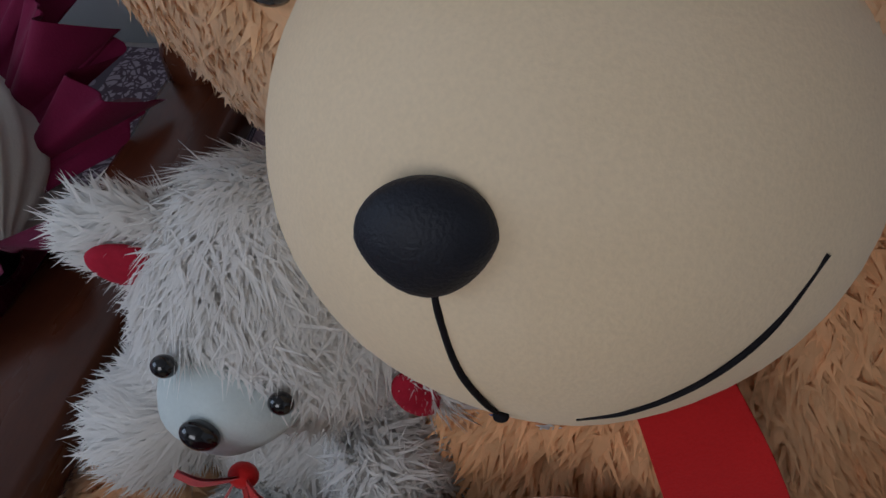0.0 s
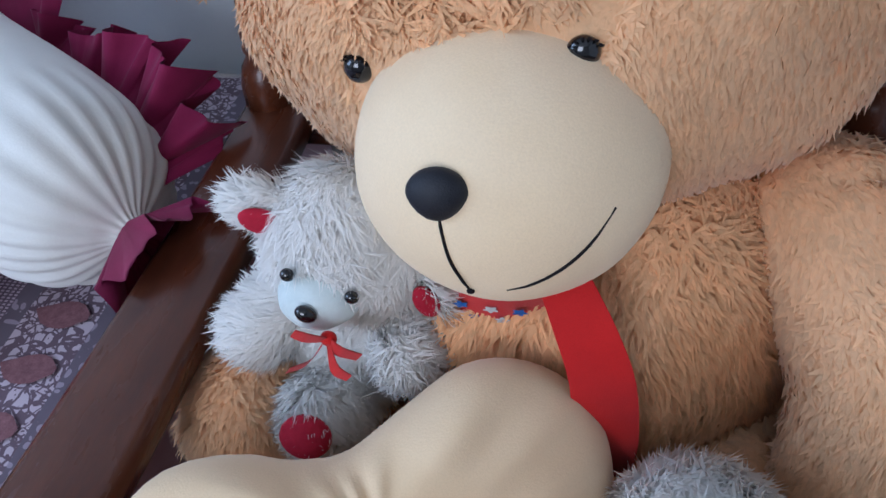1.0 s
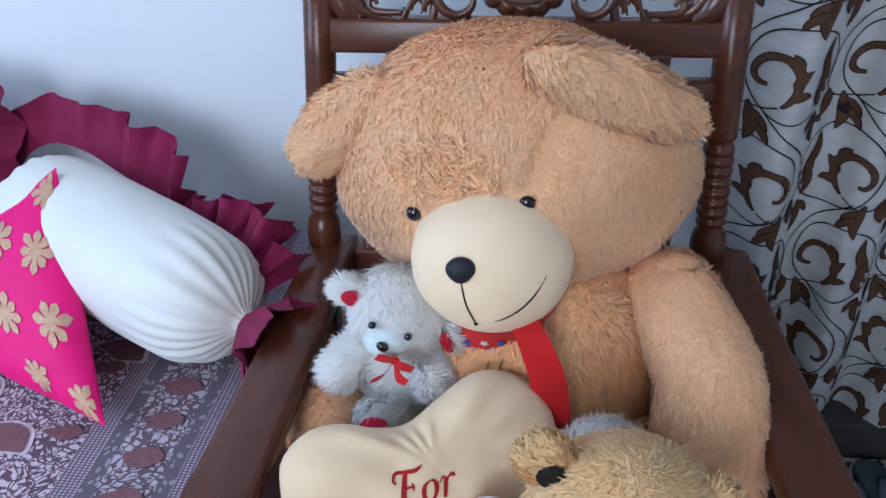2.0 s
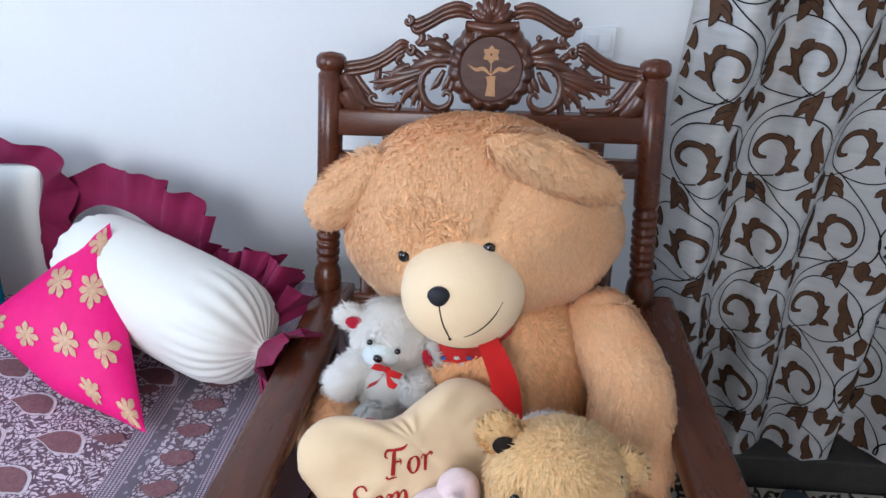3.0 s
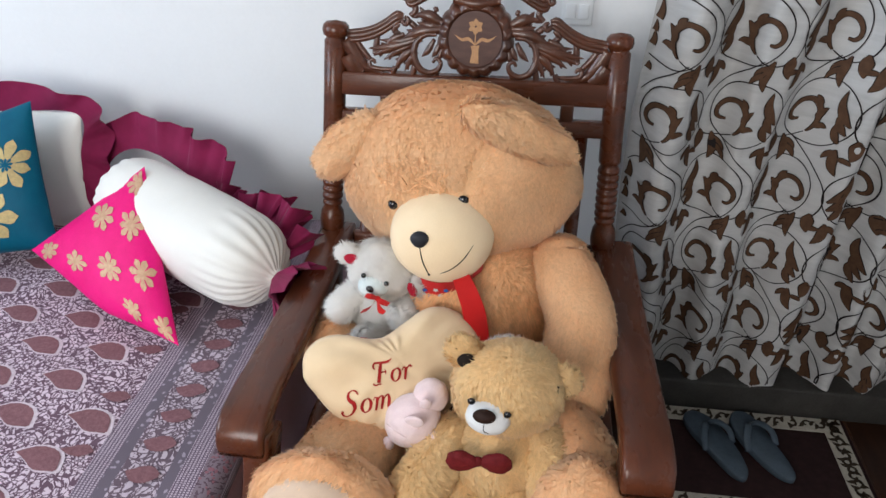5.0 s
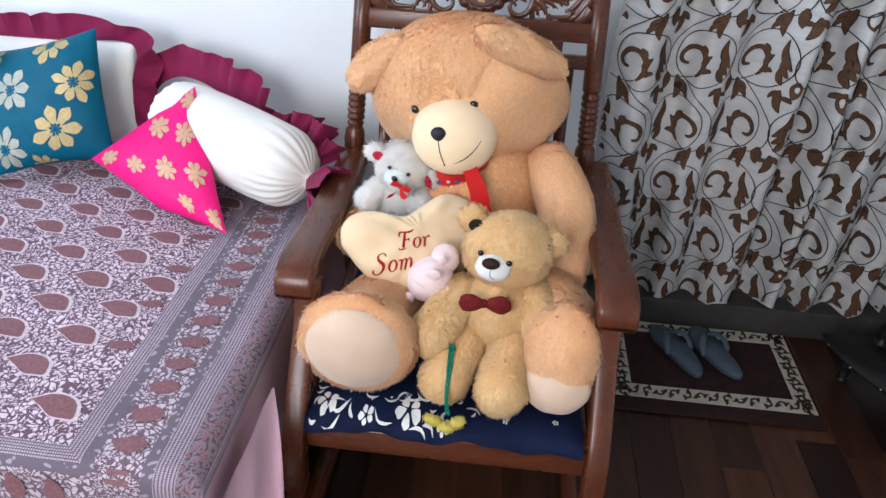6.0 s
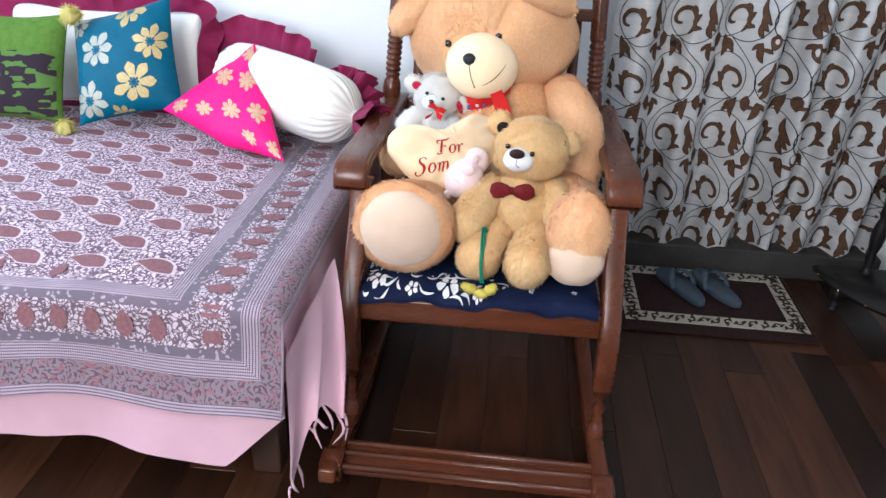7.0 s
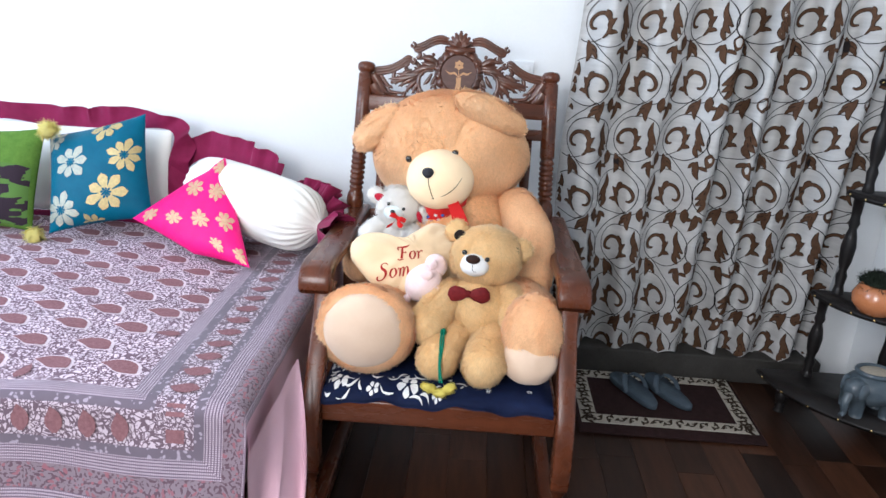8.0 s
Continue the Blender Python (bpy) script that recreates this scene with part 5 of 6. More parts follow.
def build_small_bear():
    e = thing("small_teddy_bear", (0.14, -0.20, 0.44), "yellow tan teddy bear with maroon bow tie, leaning", "teddy bear")
    face = lambda p: (((p - np.array((0.136, -0.236, 0.706))) / np.array((0.038, 0.05, 0.031))) ** 2).sum(1) > 1
    part("head", furred(blob((0.166, -0.166, 0.706), (0.092, 0.080, 0.077), (0, -4, 0), lump=0.05, seed=31, shape=lambda d: (1 + 0.10 * max(0, -d.z) * abs(d.x), 1, 1)), 135000, 0.0125, 0.0050, (0, -0.3, -1), 0.68, 31, face), M_FURS, e)
    for at, inner, w in (((0.088, -0.150, 0.762), (0.094, -0.172, 0.760), 33), ((0.254, -0.160, 0.724), (0.242, -0.194, 0.724), 34)):
        ear = part("ear", furred(blob(at, (0.030, 0.018, 0.028), (0, 20 if w == 33 else -10, 0), nu=28, nv=20, lump=0.08, seed=w), 130000, 0.011, 0.0042, (0, -0.4, 0.4), 0.62, w), M_FURS, e)
        part("inner_ear", blob(inner, (0.016, 0.006, 0.015) if w == 33 else (0.009, 0.008, 0.021), nu=20, nv=14), M_DARKEAR, ear, "dark felt inner ear")
    muzzle = part("muzzle", blob((0.137, -0.237, 0.705), (0.037, 0.030, 0.030), (0, 0, -6), lump=0.03, seed=35, shape=lambda d: (1 + 0.12 * max(0, -d.z) * abs(d.x), 1, 1)), M_MASK, e, "white cloth muzzle")
    part("nose", blob((0.131, -0.262, 0.7275), (0.0185, 0.011, 0.0115), (-20, 0, -4), nu=26, nv=18), M_BRNOSE, muzzle, "wide dark brown nose")
    part("mouth_stitch", tube([(0.131, -0.2675, 0.715), (0.132, -0.2675, 0.700), (0.145, -0.263, 0.694), (0.157, -0.254, 0.699)], [0.0007] * 4, 16, 5), M_THREAD, muzzle)
    eye_with_lashes(e, (0.167, -0.2525, 0.726), 0.0064, (0.1, -1, 0.2))
    eye_with_lashes(e, (0.109, -0.242, 0.738), 0.0064, (-0.2, -1, 0.2))
    part("body", furred(blob((0.156, -0.178, 0.556), (0.094, 0.084, 0.100), lump=0.06, seed=36), 110000, 0.0145, 0.0052, (0, -0.3, -1), 0.68, 36), M_FURS, e)
    part("arm", furred(capsule((0.078, -0.190, 0.600), (0.022, -0.276, 0.548), 0.038, 0.046, lump=0.05, seed=2), 120000, 0.0140, 0.0052, (0, -0.3, -1), 0.68, 37), M_FURS, e)
    part("arm", furred(capsule((0.228, -0.190, 0.600), (0.285, -0.292, 0.550), 0.040, 0.049, lump=0.05, seed=4), 120000, 0.0140, 0.0052, (0, -0.3, -1), 0.68, 38), M_FURS, e)
    part("leg", furred(capsule((0.100, -0.225, 0.510), (0.058, -0.335, 0.484), 0.044, 0.048, lump=0.05, seed=5), 120000, 0.0145, 0.0052, (0, -0.3, -1), 0.68, 39), M_FURS, e)
    part("leg", furred(capsule((0.200, -0.230, 0.510), (0.176, -0.352, 0.482), 0.048, 0.050, lump=0.05, seed=6), 120000, 0.0145, 0.0052, (0, -0.3, -1), 0.68, 40), M_FURS, e)
    e.location += Vector((0.014, 0.014, 0.004))
    bow = thing("bow_tie", (0.123, -0.26, 0.63), "maroon cloth bow tie on the yellow bear's neck", "bow tie")
    part("knot", blob((0.123, -0.262, 0.634), (0.008, 0.007, 0.010), nu=16, nv=12), M_MAROON, bow)
    for s in (-1, 1):
        wing = blob((0.125 + s * 0.026, -0.262 + s * 0.002, 0.633 - s * 0.001), (0.027, 0.010, 0.028), (0, 0, 0), nu=28, nv=18, lump=0.12, seed=5 + s, shape=lambda d, s=s: (1, 1, 0.45 + 0.55 * (0.5 + 0.5 * s * d.x)))
        part("wing", wing, M_MAROON, bow)
    bow.location += Vector((0.016, 0.002, 0.008))


build_small_bear()


def build_pig():
    e = thing("pink_plush_toy", (0.016, -0.18, 0.59), "small pale pink plush toy tucked beside the bear", "plush toy")
    body = part("body", blob((0.020, -0.168, 0.632), (0.046, 0.044, 0.062), (0, 34, 0), lump=0.05, seed=41, shape=lambda d: 1 - 0.16 * max(0, d.z)), M_PIG, e)
    part("head", blob((0.048, -0.150, 0.672), (0.031, 0.030, 0.031), (0, 30, 0), lump=0.05, seed=42), M_PIG, e)
    part("ear", blob((0.026, -0.206, 0.662), (0.014, 0.005, 0.024), (24, 48, 0), nu=24, nv=16), M_PIG, e)
    part("ear", blob((0.044, -0.190, 0.690), (0.010, 0.005, 0.016), (20, 10, 0), nu=20, nv=14), M_PIG, e)
    for at in ((-0.022, -0.190, 0.588), (0.062, -0.198, 0.620), (0.056, -0.200, 0.600)):
        part("foot", blob(at, (0.011, 0.012, 0.013), nu=18, nv=12), M_PIG, e)
    seam = [(-0.020, -0.206, 0.650), (0.000, -0.2135, 0.640), (0.022, -0.2105, 0.622)]
    part("seam", tube(seam, [0.0007] * 3, 12, 5), M_PIG, body)


build_pig()


def build_white_toy():
    e = thing("white_plush_toy", (0.166, -0.05, 0.45), "white fluffy plush toy behind the yellow bear's head", "plush toy")
    part("body", furred(blob((0.176, -0.060, 0.530), (0.058, 0.045, 0.090), lump=0.05, seed=45), 260000, 0.015, 0.0028, (0, -0.2, 0.5), 0.6, 45), M_FURW, e)
    part("head", furred(blob((0.176, -0.046, 0.655), (0.052, 0.042, 0.060), lump=0.05, seed=46), 260000, 0.015, 0.0028, (0, -0.2, 0.5), 0.6, 46), M_FURW, e)


build_white_toy()


def build_cord():
    e = thing("tassel_cord", (0.09, -0.40, 0.44), "green cord ending in a yellow yarn tassel", "cord")
    for off in (0, 0.006):
        part("cord", tube([(0.078 + off, -0.298, 0.556), (0.079 + off, -0.345, 0.535), (0.080 + off * 0.4, -0.385, 0.500), (0.084 + off, -0.402, 0.462)], [0.0024, 0.0028, 0.0024, 0.0024], 20, 7), M_CORD, e)
    part("cord_knot", blob((0.084, -0.300, 0.548), (0.006, 0.005, 0.013), nu=14, nv=10), M_CORD, e)
    for at, r, trn in (((0.060, -0.408, 0.450), (0.020, 0.010, 0.009), (0, 15, 0)), ((0.085, -0.416, 0.444), (0.016, 0.010, 0.009), (0, 0, 0)), ((0.108, -0.412, 0.452), (0.016, 0.010, 0.010), (0, -30, 0))):
        part("tassel", furred(blob(at, r, trn, nu=20, nv=14, lump=0.1), 300000, 0.008, 0.002, (at[0] - 0.085, -0.2, -0.2), 0.8, 51), M_YELLOW, e, "yellow yarn tuft")


build_cord()


# ---------------------------------------------------------------- the bed and what lies on it
BED_X, BED_Y, BED_Z = -0.310, -0.675, 0.520
HANG_U, HANG_V = 0.035, 0.245


def fold(s, over, r=0.028):
    """Distance along a cloth that bends over an edge: how far in (plus) or out, and how far down."""
    s = s - over
    if s > r:
        return s, 0.0
    if s > -r:
        a = (r - s) / (2 * r) * math.pi / 2
        return r - 1.27 * r * math.sin(a) * 0.79, 1.27 * r * (1 - math.cos(a)) * 0.79
    return 0.0, r - (s + r)


def spread_at(u, v, lift=0.0):
    """u, v: metres from the side hem and the front hem of the bedspread."""
    a, down_a = fold(u, HANG_U)
    b, down_b = fold(v, HANG_V)
    down = math.hypot(down_a, down_b)
    x, y = BED_X - a, BED_Y + b
    soft = noise.noise(Vector((x * 5, y * 5, 0))) * 0.006 + noise.noise(Vector((x * 13, y * 13, 4))) * 0.0025
    swing = 0.012 * math.sin(9.0 * u + 1.0) * min(1.0, down_b / 0.2) if down_b else 0.0
    hem = 0.010 * math.sin(14 * u + 0.6) * min(1.0, down_b / 0.24)
    out = 0.006 + lift
    ny = min(1.0, down_b / 0.03)
    nx = min(1.0, down_a / 0.03)
    return Vector((x + out * nx, y - out * ny - swing - 0.05 * (down_b / 0.25) ** 2, BED_Z + soft * (1 - ny) + lift * (1 - max(nx, ny)) + 0.004 - down + hem))


def paisley(a, b, w, bend):
    return leaf(a, b, w, bend, 9)


def build_bed():
    e = thing("bed", (-1.3, 0.0, 0.0), "low wooden bed with a mattress, covered by cloths", "bed")
    part("base", slab((-2.3, BED_Y + 0.03, 0.20), (BED_X - 0.03, 0.69, 0.30), 0.01), M_BEDWOOD, e, "dark wooden bed base")
    part("mattress", slab((-2.3, BED_Y + 0.012, 0.30), (BED_X - 0.008, 0.70, BED_Z - 0.006), 0.03, 3), M_MATTRESS, e)
    for x in (-2.25, BED_X - 0.09):
        for y in (BED_Y + 0.10, 0.62):
            part("leg", slab((x - 0.035, y - 0.035, 0.0), (x + 0.035, y + 0.035, 0.21), 0.006), M_BEDWOOD, e)
    # pink sheet below the bedspread
    sheet = thing("pink_bed_sheet", (-1.3, BED_Y, 0.2), "pale pink cotton sheet hanging below the bedspread", "bed sheet")
    nu, nv = 90, 16
    vs = []
    for i in range(nu):
        s = i / (nu - 1)
        x = -2.3 + (BED_X + 2.3) * s
        hem = 0.150 - 0.02 * math.exp(-((x + 0.50) / 0.10) ** 2) + 0.10 * max(0, (x + 0.44) / 0.11) + 0.006 * math.sin(7 * x)
        for j in range(nv):
            t = j / (nv - 1)
            z = BED_Z - 0.03 + (hem - BED_Z + 0.03) * t
            y = BED_Y - 0.003 - 0.045 * t ** 1.5 - (0.016 * math.sin(x * 11 + 1.2 * t) + 0.007 * math.sin(x * 27)) * t
            vs.append((x, y, z))
    v, f = np.array(vs), grid_faces(nu, nv)
    part("front_drop", join((v, f), (v + [0, 0.002, 0], [tuple(reversed(q)) for q in f])), M_SHEET, sheet)
    vs = []
    for i in range(60):
        s = i / 59
        y = BED_Y - 0.01 + (0.68 - BED_Y) * s
        for j in range(12):
            t = j / 11
            vs.append((BED_X + 0.004 + (0.012 + 0.012 * math.sin(y * 17 + t)) * t, y, BED_Z - 0.03 - (0.25 + 0.02 * math.sin(5 * y)) * t))
    v, f = np.array(vs), grid_faces(60, 12)
    part("side_drop", join((v, f), (v - [0.002, 0, 0], [tuple(reversed(q)) for q in f])), M_SHEET, sheet)
    # the loose corner of the sheet with its knotted fringe
    vs = []
    nu, nv = 26, 30
    for i in range(nu):
        s = i / (nu - 1)
        for j in range(nv):
            t = j / (nv - 1)
            x = BED_X + 0.018 + 0.014 * (1 - t) + 0.020 * s + 0.110 * t * s * (1 - 0.25 * t) + 0.009 * math.sin(s * 13 + 2.0 * t) * (0.15 + t)
            y = -0.756 - 0.012 * t + 0.33 * s * (1 - 0.70 * t) + 0.010 * math.cos(s * 13 + 2.0 * t) * (0.2 + t)
            z = BED_Z - 0.010 - 0.045 * (1 - s) - (0.30 - 0.12 * s + 0.045 * math.sin(s * 8 + 0.6) - 0.02 * math.cos(s * 17)) * t
            vs.append((x, y, z))
    v, f = np.array(vs), grid_faces(nu, nv)
    drop = part("corner_drop", join((v, f), (v - [0.002, 0, 0], [tuple(reversed(q)) for q in f])), M_SHEET, sheet, "gathered pink corner hanging down")
    rnd = random.Random(3)
    for i in range(0, nu, 3):
        p = v[i * nv + nv - 1]
        k = rnd.uniform(0.04, 0.075)
        part("fringe", tube([p, p + np.array([rnd.uniform(-0.01, 0.02), rnd.uniform(-0.012, 0.012), -k * 0.5]), p + np.array([rnd.uniform(-0.015, 0.03), rnd.uniform(-0.03, 0.03), -k])], [0.0028, 0.0034, 0.0008], 8, 6), M_SHEET, drop, "twisted fringe end")
    # printed bedspread
    spread = thing("bedspread", (-1.3, 0.0, BED_Z), "mauve block-printed bedspread with paisley borders over bed", "bedspread")
    us = np.r_[np.linspace(0, 0.12, 16), np.linspace(0.14, 1.95, 90)]
    vv = np.r_[np.linspace(0, 0.34, 34), np.linspace(0.36, 1.58, 60)]
    pts = np.array([tuple(spread_at(a, b)) for a in us for b in vv])
    uv = np.array([(a, b) for a in us for b in vv])
    f = grid_faces(len(us), len(vv), flip=True)
    cloth = part("cloth", (pts, f), M_SPREAD, spread, uv=uv)
    field, halo = [], []
    for r in range(-1, 14):
        for c in range(-14, 14):
            q = (0.36 + 0.155 * c - 0.043 * r, 0.36 + 0.100 * r)
            if 0.325 < q[0] < 1.85 and 0.30 < q[1] < 1.55:
                j = noise.noise(Vector((q[0] * 9, q[1] * 9, 7))) * 0.006
                a, b = (q[0] - 0.050, q[1] - 0.016 + j), (q[0] + 0.046, q[1] + 0.018 + j)
                halo.append(paisley((a[0] - 0.008, a[1] - 0.003), (b[0] + 0.005, b[1] + 0.002), 0.060, 0.12))
                field.append(paisley(a, b, 0.052, 0.12))
    for k in range(24):
        w = 0.30 + 0.072 * k
        for along in (0, 1):
            if w > (1.90 if along else 1.52):
                continue
            p = lambda d, s: (w + s, d) if along else (d, w + s)
            field.append(strip([p(0.150, 0), p(0.168, 0.001), p(0.192, -0.001), p(0.214, 0.004)], [0.008, 0.036, 0.034, 0.002], 9))
            if w > 0.42:
                field.append(strip([p(0.292, 0.036), p(0.308, 0.036), p(0.330, 0.035), p(0.356, 0.036)], [0.004, 0.030, 0.024, 0.001], 9)) if k % 2 else None
    for k in range(2):
        q = 0.17 + 0.06 * k
        field.append(strip([(0.160, q), (0.20, q)], [0.03, 0.03], 4))
    part("paisley_halo", printed(halo, lambda a, b: spread_at(a, b, 0.0014)), M_HALO, cloth, "pale printed grounds of the paisleys", kind="stuff")
    part("paisley_print", printed([s for s in field if s], lambda a, b: spread_at(a, b, 0.0024)), M_PAISLEY, cloth, "maroon printed paisleys", kind="stuff")


build_bed()


def flower_strips(r, petals=8, turn=0.0):
    """A woven lotus: pointed outer petals, a ring of shorter ones between them and a stem end."""
    out = []
    for k in range(petals):
        a = turn + 2 * math.pi * k / petals
        ln = r * (1.0 + 0.12 * math.sin(2.3 * k + turn))
        out.append(strip([(q * ln * math.cos(a), q * ln * math.sin(a)) for q in (0.02, 0.4, 0.75, 1.0)], [r * 0.08, r * 2.3 / petals, r * 3.5 / petals, 0.0], 12))
        b = a + math.pi / petals
        out.append(leaf((0.0, 0.0), (0.34 * r * math.cos(b), 0.34 * r * math.sin(b)), r * 0.22))
    return out


def build_cushion(name, label, corners, thick, normal, material, flowers=(), print_mat=None, core=None, pinch=0.07):
    e = thing(name, tuple(sum((Vector(c) for c in corners), Vector()) / 4), label, "cushion")
    s = pillow_map(corners, thick, normal, pinch)
    cover = part("cover", pillow_geo(s), material, e)
    for k, (u, v, r) in enumerate(flowers):
        put = placed(flower_strips(r, 8 if k % 2 else 7, 0.4 * k), (u, v))
        put = [tuple(np.clip(q, -0.97, 0.97) for q in st) for st in put]
        f = part("flower", printed(put, lambda a, b: s(a, b, 1, 0.0016)), print_mat[k % len(print_mat)], cover, "woven metallic flower")
        if core:
            put = placed(flower_strips(r * 0.30, 9), (u, v))
            put = [tuple(np.clip(q, -0.97, 0.97) for q in st) for st in put]
            part("flower_core", printed(put, lambda a, b: s(a, b, 1, 0.0026)), core, f)
    return e, s


def tassel(parent, at, seed):
    geo = blob(at, (0.022, 0.020, 0.018), nu=20, nv=14, lump=0.15, seed=seed)
    part("tassel", furred(geo, 130000, 0.024, 0.004, (0.2, -0.5, -0.8), 0.85, seed), M_TASSEL, parent, "yellow yarn tassel")


def build_pillows():
    # white pillow with a wide plum frill, leaning on the wall
    e = thing("frilled_pillow", (-1.28, 0.56, 0.53), "white pillow with wide plum frill leaning on wall", "pillow")
    c = [(-1.60, 0.500, 0.545), (-0.948, 0.500, 0.545), (-0.948, 0.565, 0.850), (-1.60, 0.575, 0.845)]
    s = pillow_map(c, 0.055, (0, -1, 0.25), 0.02)
    part("cover", pillow_geo(s), M_SATIN, e)
    rim = [(-1.0, -1), (0.0, -1.0), (1, -1), (1, -0.4), (1, 0.3), (1, 1), (0.4, 1), (0, 1), (-0.4, 1), (-1, 1), (-1, 0), (-1, -1)]
    base = [tuple(s(u, v, 0) + Vector((0, -0.012, 0))) for u, v in rim]
    out = [(u if abs(u) == 1 else 0, 0.0, v if abs(v) == 1 else 0) for u, v in rim]
    part("frill", ruffle(base, out, 0.070, 15, 0.016, (0, -1, 0.25), n=420, rows=9, seed=2, sharp=0.75), M_PLUM, e, "gathered plum frill")
    # bolster
    e = thing("bolster_pillow", (-0.58, 0.33, 0.53), "white satin bolster with gathered ends and plum frills", "bolster")
    a, b = np.array((-0.805, 0.447, 0.694)), np.array((-0.338, 0.190, 0.650))
    t = (b - a) / np.linalg.norm(b - a)
    side = np.cross(t, (0, 0, 1))
    side /= np.linalg.norm(side)
    up = np.cross(side, t)
    prof = [(-0.02, 0.02), (-0.012, 0.055), (0.01, 0.082), (0.05, 0.100), (0.15, 0.109), (0.4, 0.113), (0.65, 0.113), (0.80, 0.108), (0.88, 0.096), (0.94, 0.074), (0.975, 0.048), (0.995, 0.026), (1.01, 0.017)]
    row = smooth_path(prof, 70)
    ring = 120
    vs = []
    for q, r in row:
        for i in range(ring):
            w = 2 * math.pi * i / ring
            end = max(0.0, (q - 0.70) / 0.3) + max(0.0, (0.10 - q) / 0.1) * 0.7
            pleat = 1 + 0.045 * end * math.sin(w * 22 + 2 * math.sin(3 * w)) + 0.02 * end * math.sin(w * 9) + 0.012 * noise.noise(Vector((q * 7, math.cos(w) * 2, math.sin(w) * 2)))
            p = a + (b - a) * q + (side * math.cos(w) + up * math.sin(w)) * r * pleat
            p[2] = max(p[2], 0.527)
            vs.append(p)
    part("cover", (np.array(vs), grid_faces(len(row), ring, wrap_v=True)), M_SATIN, e, "white satin cover gathered at the end")
    # frill that flares from the tied end
    ring_pts = np.linspace(0, 2 * math.pi, 13)
    base = [tuple(b + t * 0.002 + (side * math.cos(w) + up * math.sin(w)) * 0.017) for w in ring_pts]
    out = [tuple((side * math.cos(w) + up * math.sin(w)) * (1.0 if math.sin(w) > 0.2 else 0.75) + t * 0.95 + np.array((0, 0, -0.35))) for w in ring_pts]
    v, f = ruffle(base, out, 0.085, 8, 0.020, t, n=220, rows=9, seed=4)
    v[:, 2] = np.maximum(v[:, 2], 0.527)
    part("end_frill", (v, f), M_PLUM, e, "plum frill flaring from the tied end")
    # the long frill: a wide flap behind the bolster that ends in a corner, then a crumpled strip that flares at the tied end
    base = [(-0.90, 0.50, 0.640), (-0.885, 0.545, 0.725), (-0.82, 0.550, 0.765), (-0.74, 0.525, 0.765), (-0.66, 0.485, 0.745), (-0.58, 0.445, 0.722), (-0.535, 0.425, 0.705)]
    out = [(-0.55, 0.1, 0.5), (-0.45, 0.2, 0.75), (-0.05, 0.25, 0.95), (0.05, 0.40, 0.95), (0.05, 0.60, 0.90), (0.06, 0.90, 0.85), (0.04, 1.0, 0.70)]
    part("back_frill", ruffle(base, out, 0.088, 4.5, 0.018, (-0.45, -0.9, 0.2), n=360, rows=14, seed=9, sharp=0.35, vary=True), M_PLUM, e, "wide plum frill standing behind the bolster")
    base = [(-0.555, 0.430, 0.700), (-0.50, 0.395, 0.690), (-0.44, 0.355, 0.690), (-0.385, 0.315, 0.690), (-0.350, 0.280, 0.680), (-0.330, 0.245, 0.660)]
    out = [(0.1, 0.35, 0.35), (0.15, 0.35, 0.40), (0.2, 0.55, 0.60), (0.35, 0.72, 0.55), (0.52, 0.72, 0.35), (0.55, 0.50, 0.05)]
    part("back_frill", ruffle(base, out, 0.092, 5.0, 0.026, (-0.45, -0.7, 0.5), n=360, rows=12, seed=12, sharp=1.25, vary=True), M_PLUM, e, "crumpled plum frill flaring by the tied end")
    # cushions
    build_cushion("teal_cushion", "teal brocade cushion with gold woven flowers, leaning", [(-1.250, 0.245, 0.545), (-0.928, 0.318, 0.600), (-0.985, 0.445, 0.925), (-1.325, 0.440, 0.830)], 0.060, (-0.05, -0.92, 0.36), M_TEAL,
                  ((-0.38, 0.27, 0.34), (0.67, 0.23, 0.33), (0.28, -0.44, 0.38), (-0.65, -0.64, 0.36), (0.30, 0.90, 0.32), (-0.09, -1.05, 0.26), (-0.80, 0.85, 0.26)), (M_SILVER, M_GOLD, M_GOLD), M_TEAL)
    build_cushion("pink_cushion", "hot pink brocade cushion with rose gold flowers", [(-0.990, 0.298, 0.600), (-0.730, 0.150, 0.545), (-0.524, 0.062, 0.545), (-0.692, 0.370, 0.810)], 0.045, (-0.2, -0.8, 0.55), M_PINK,
                  ((-0.20, -0.36, 0.20), (0.06, 0.18, 0.22), (-0.66, 0.34, 0.20), (-0.38, 0.74, 0.19), (0.22, 0.74, 0.20), (0.67, 0.29, 0.18), (0.84, 0.84, 0.16), (-0.84, 0.92, 0.16), (-0.67, -0.72, 0.20)), (M_ROSEG,), None, 0.03)
    e, s = build_cushion("green_cushion", "green knitted cushion with dark patterned half, yellow tassels", [(-1.61, 0.265, 0.540), (-1.322, 0.270, 0.540), (-1.300, 0.385, 0.868), (-1.59, 0.390, 0.850)], 0.055, (0.05, -0.92, 0.36), M_GREEN)
    q = np.linspace(-0.93, 0.93, 24)
    w = np.linspace(-0.93, 0.18, 18)
    v = np.array([tuple(s(a, b + 0.10 * (1 - a * a) * (b > 0), 1, 0.0022)) for a in q for b in w])
    part("dark_panel", (v, grid_faces(24, 18)), M_KNIT, e, "dark and green patterned knit panel")
    tassel(e, (-1.284, 0.372, 0.866), 61)
    tassel(e, (-1.292, 0.228, 0.545), 62)
    tassel(e, (-1.49, 0.345, 0.74), 63)


build_pillows()


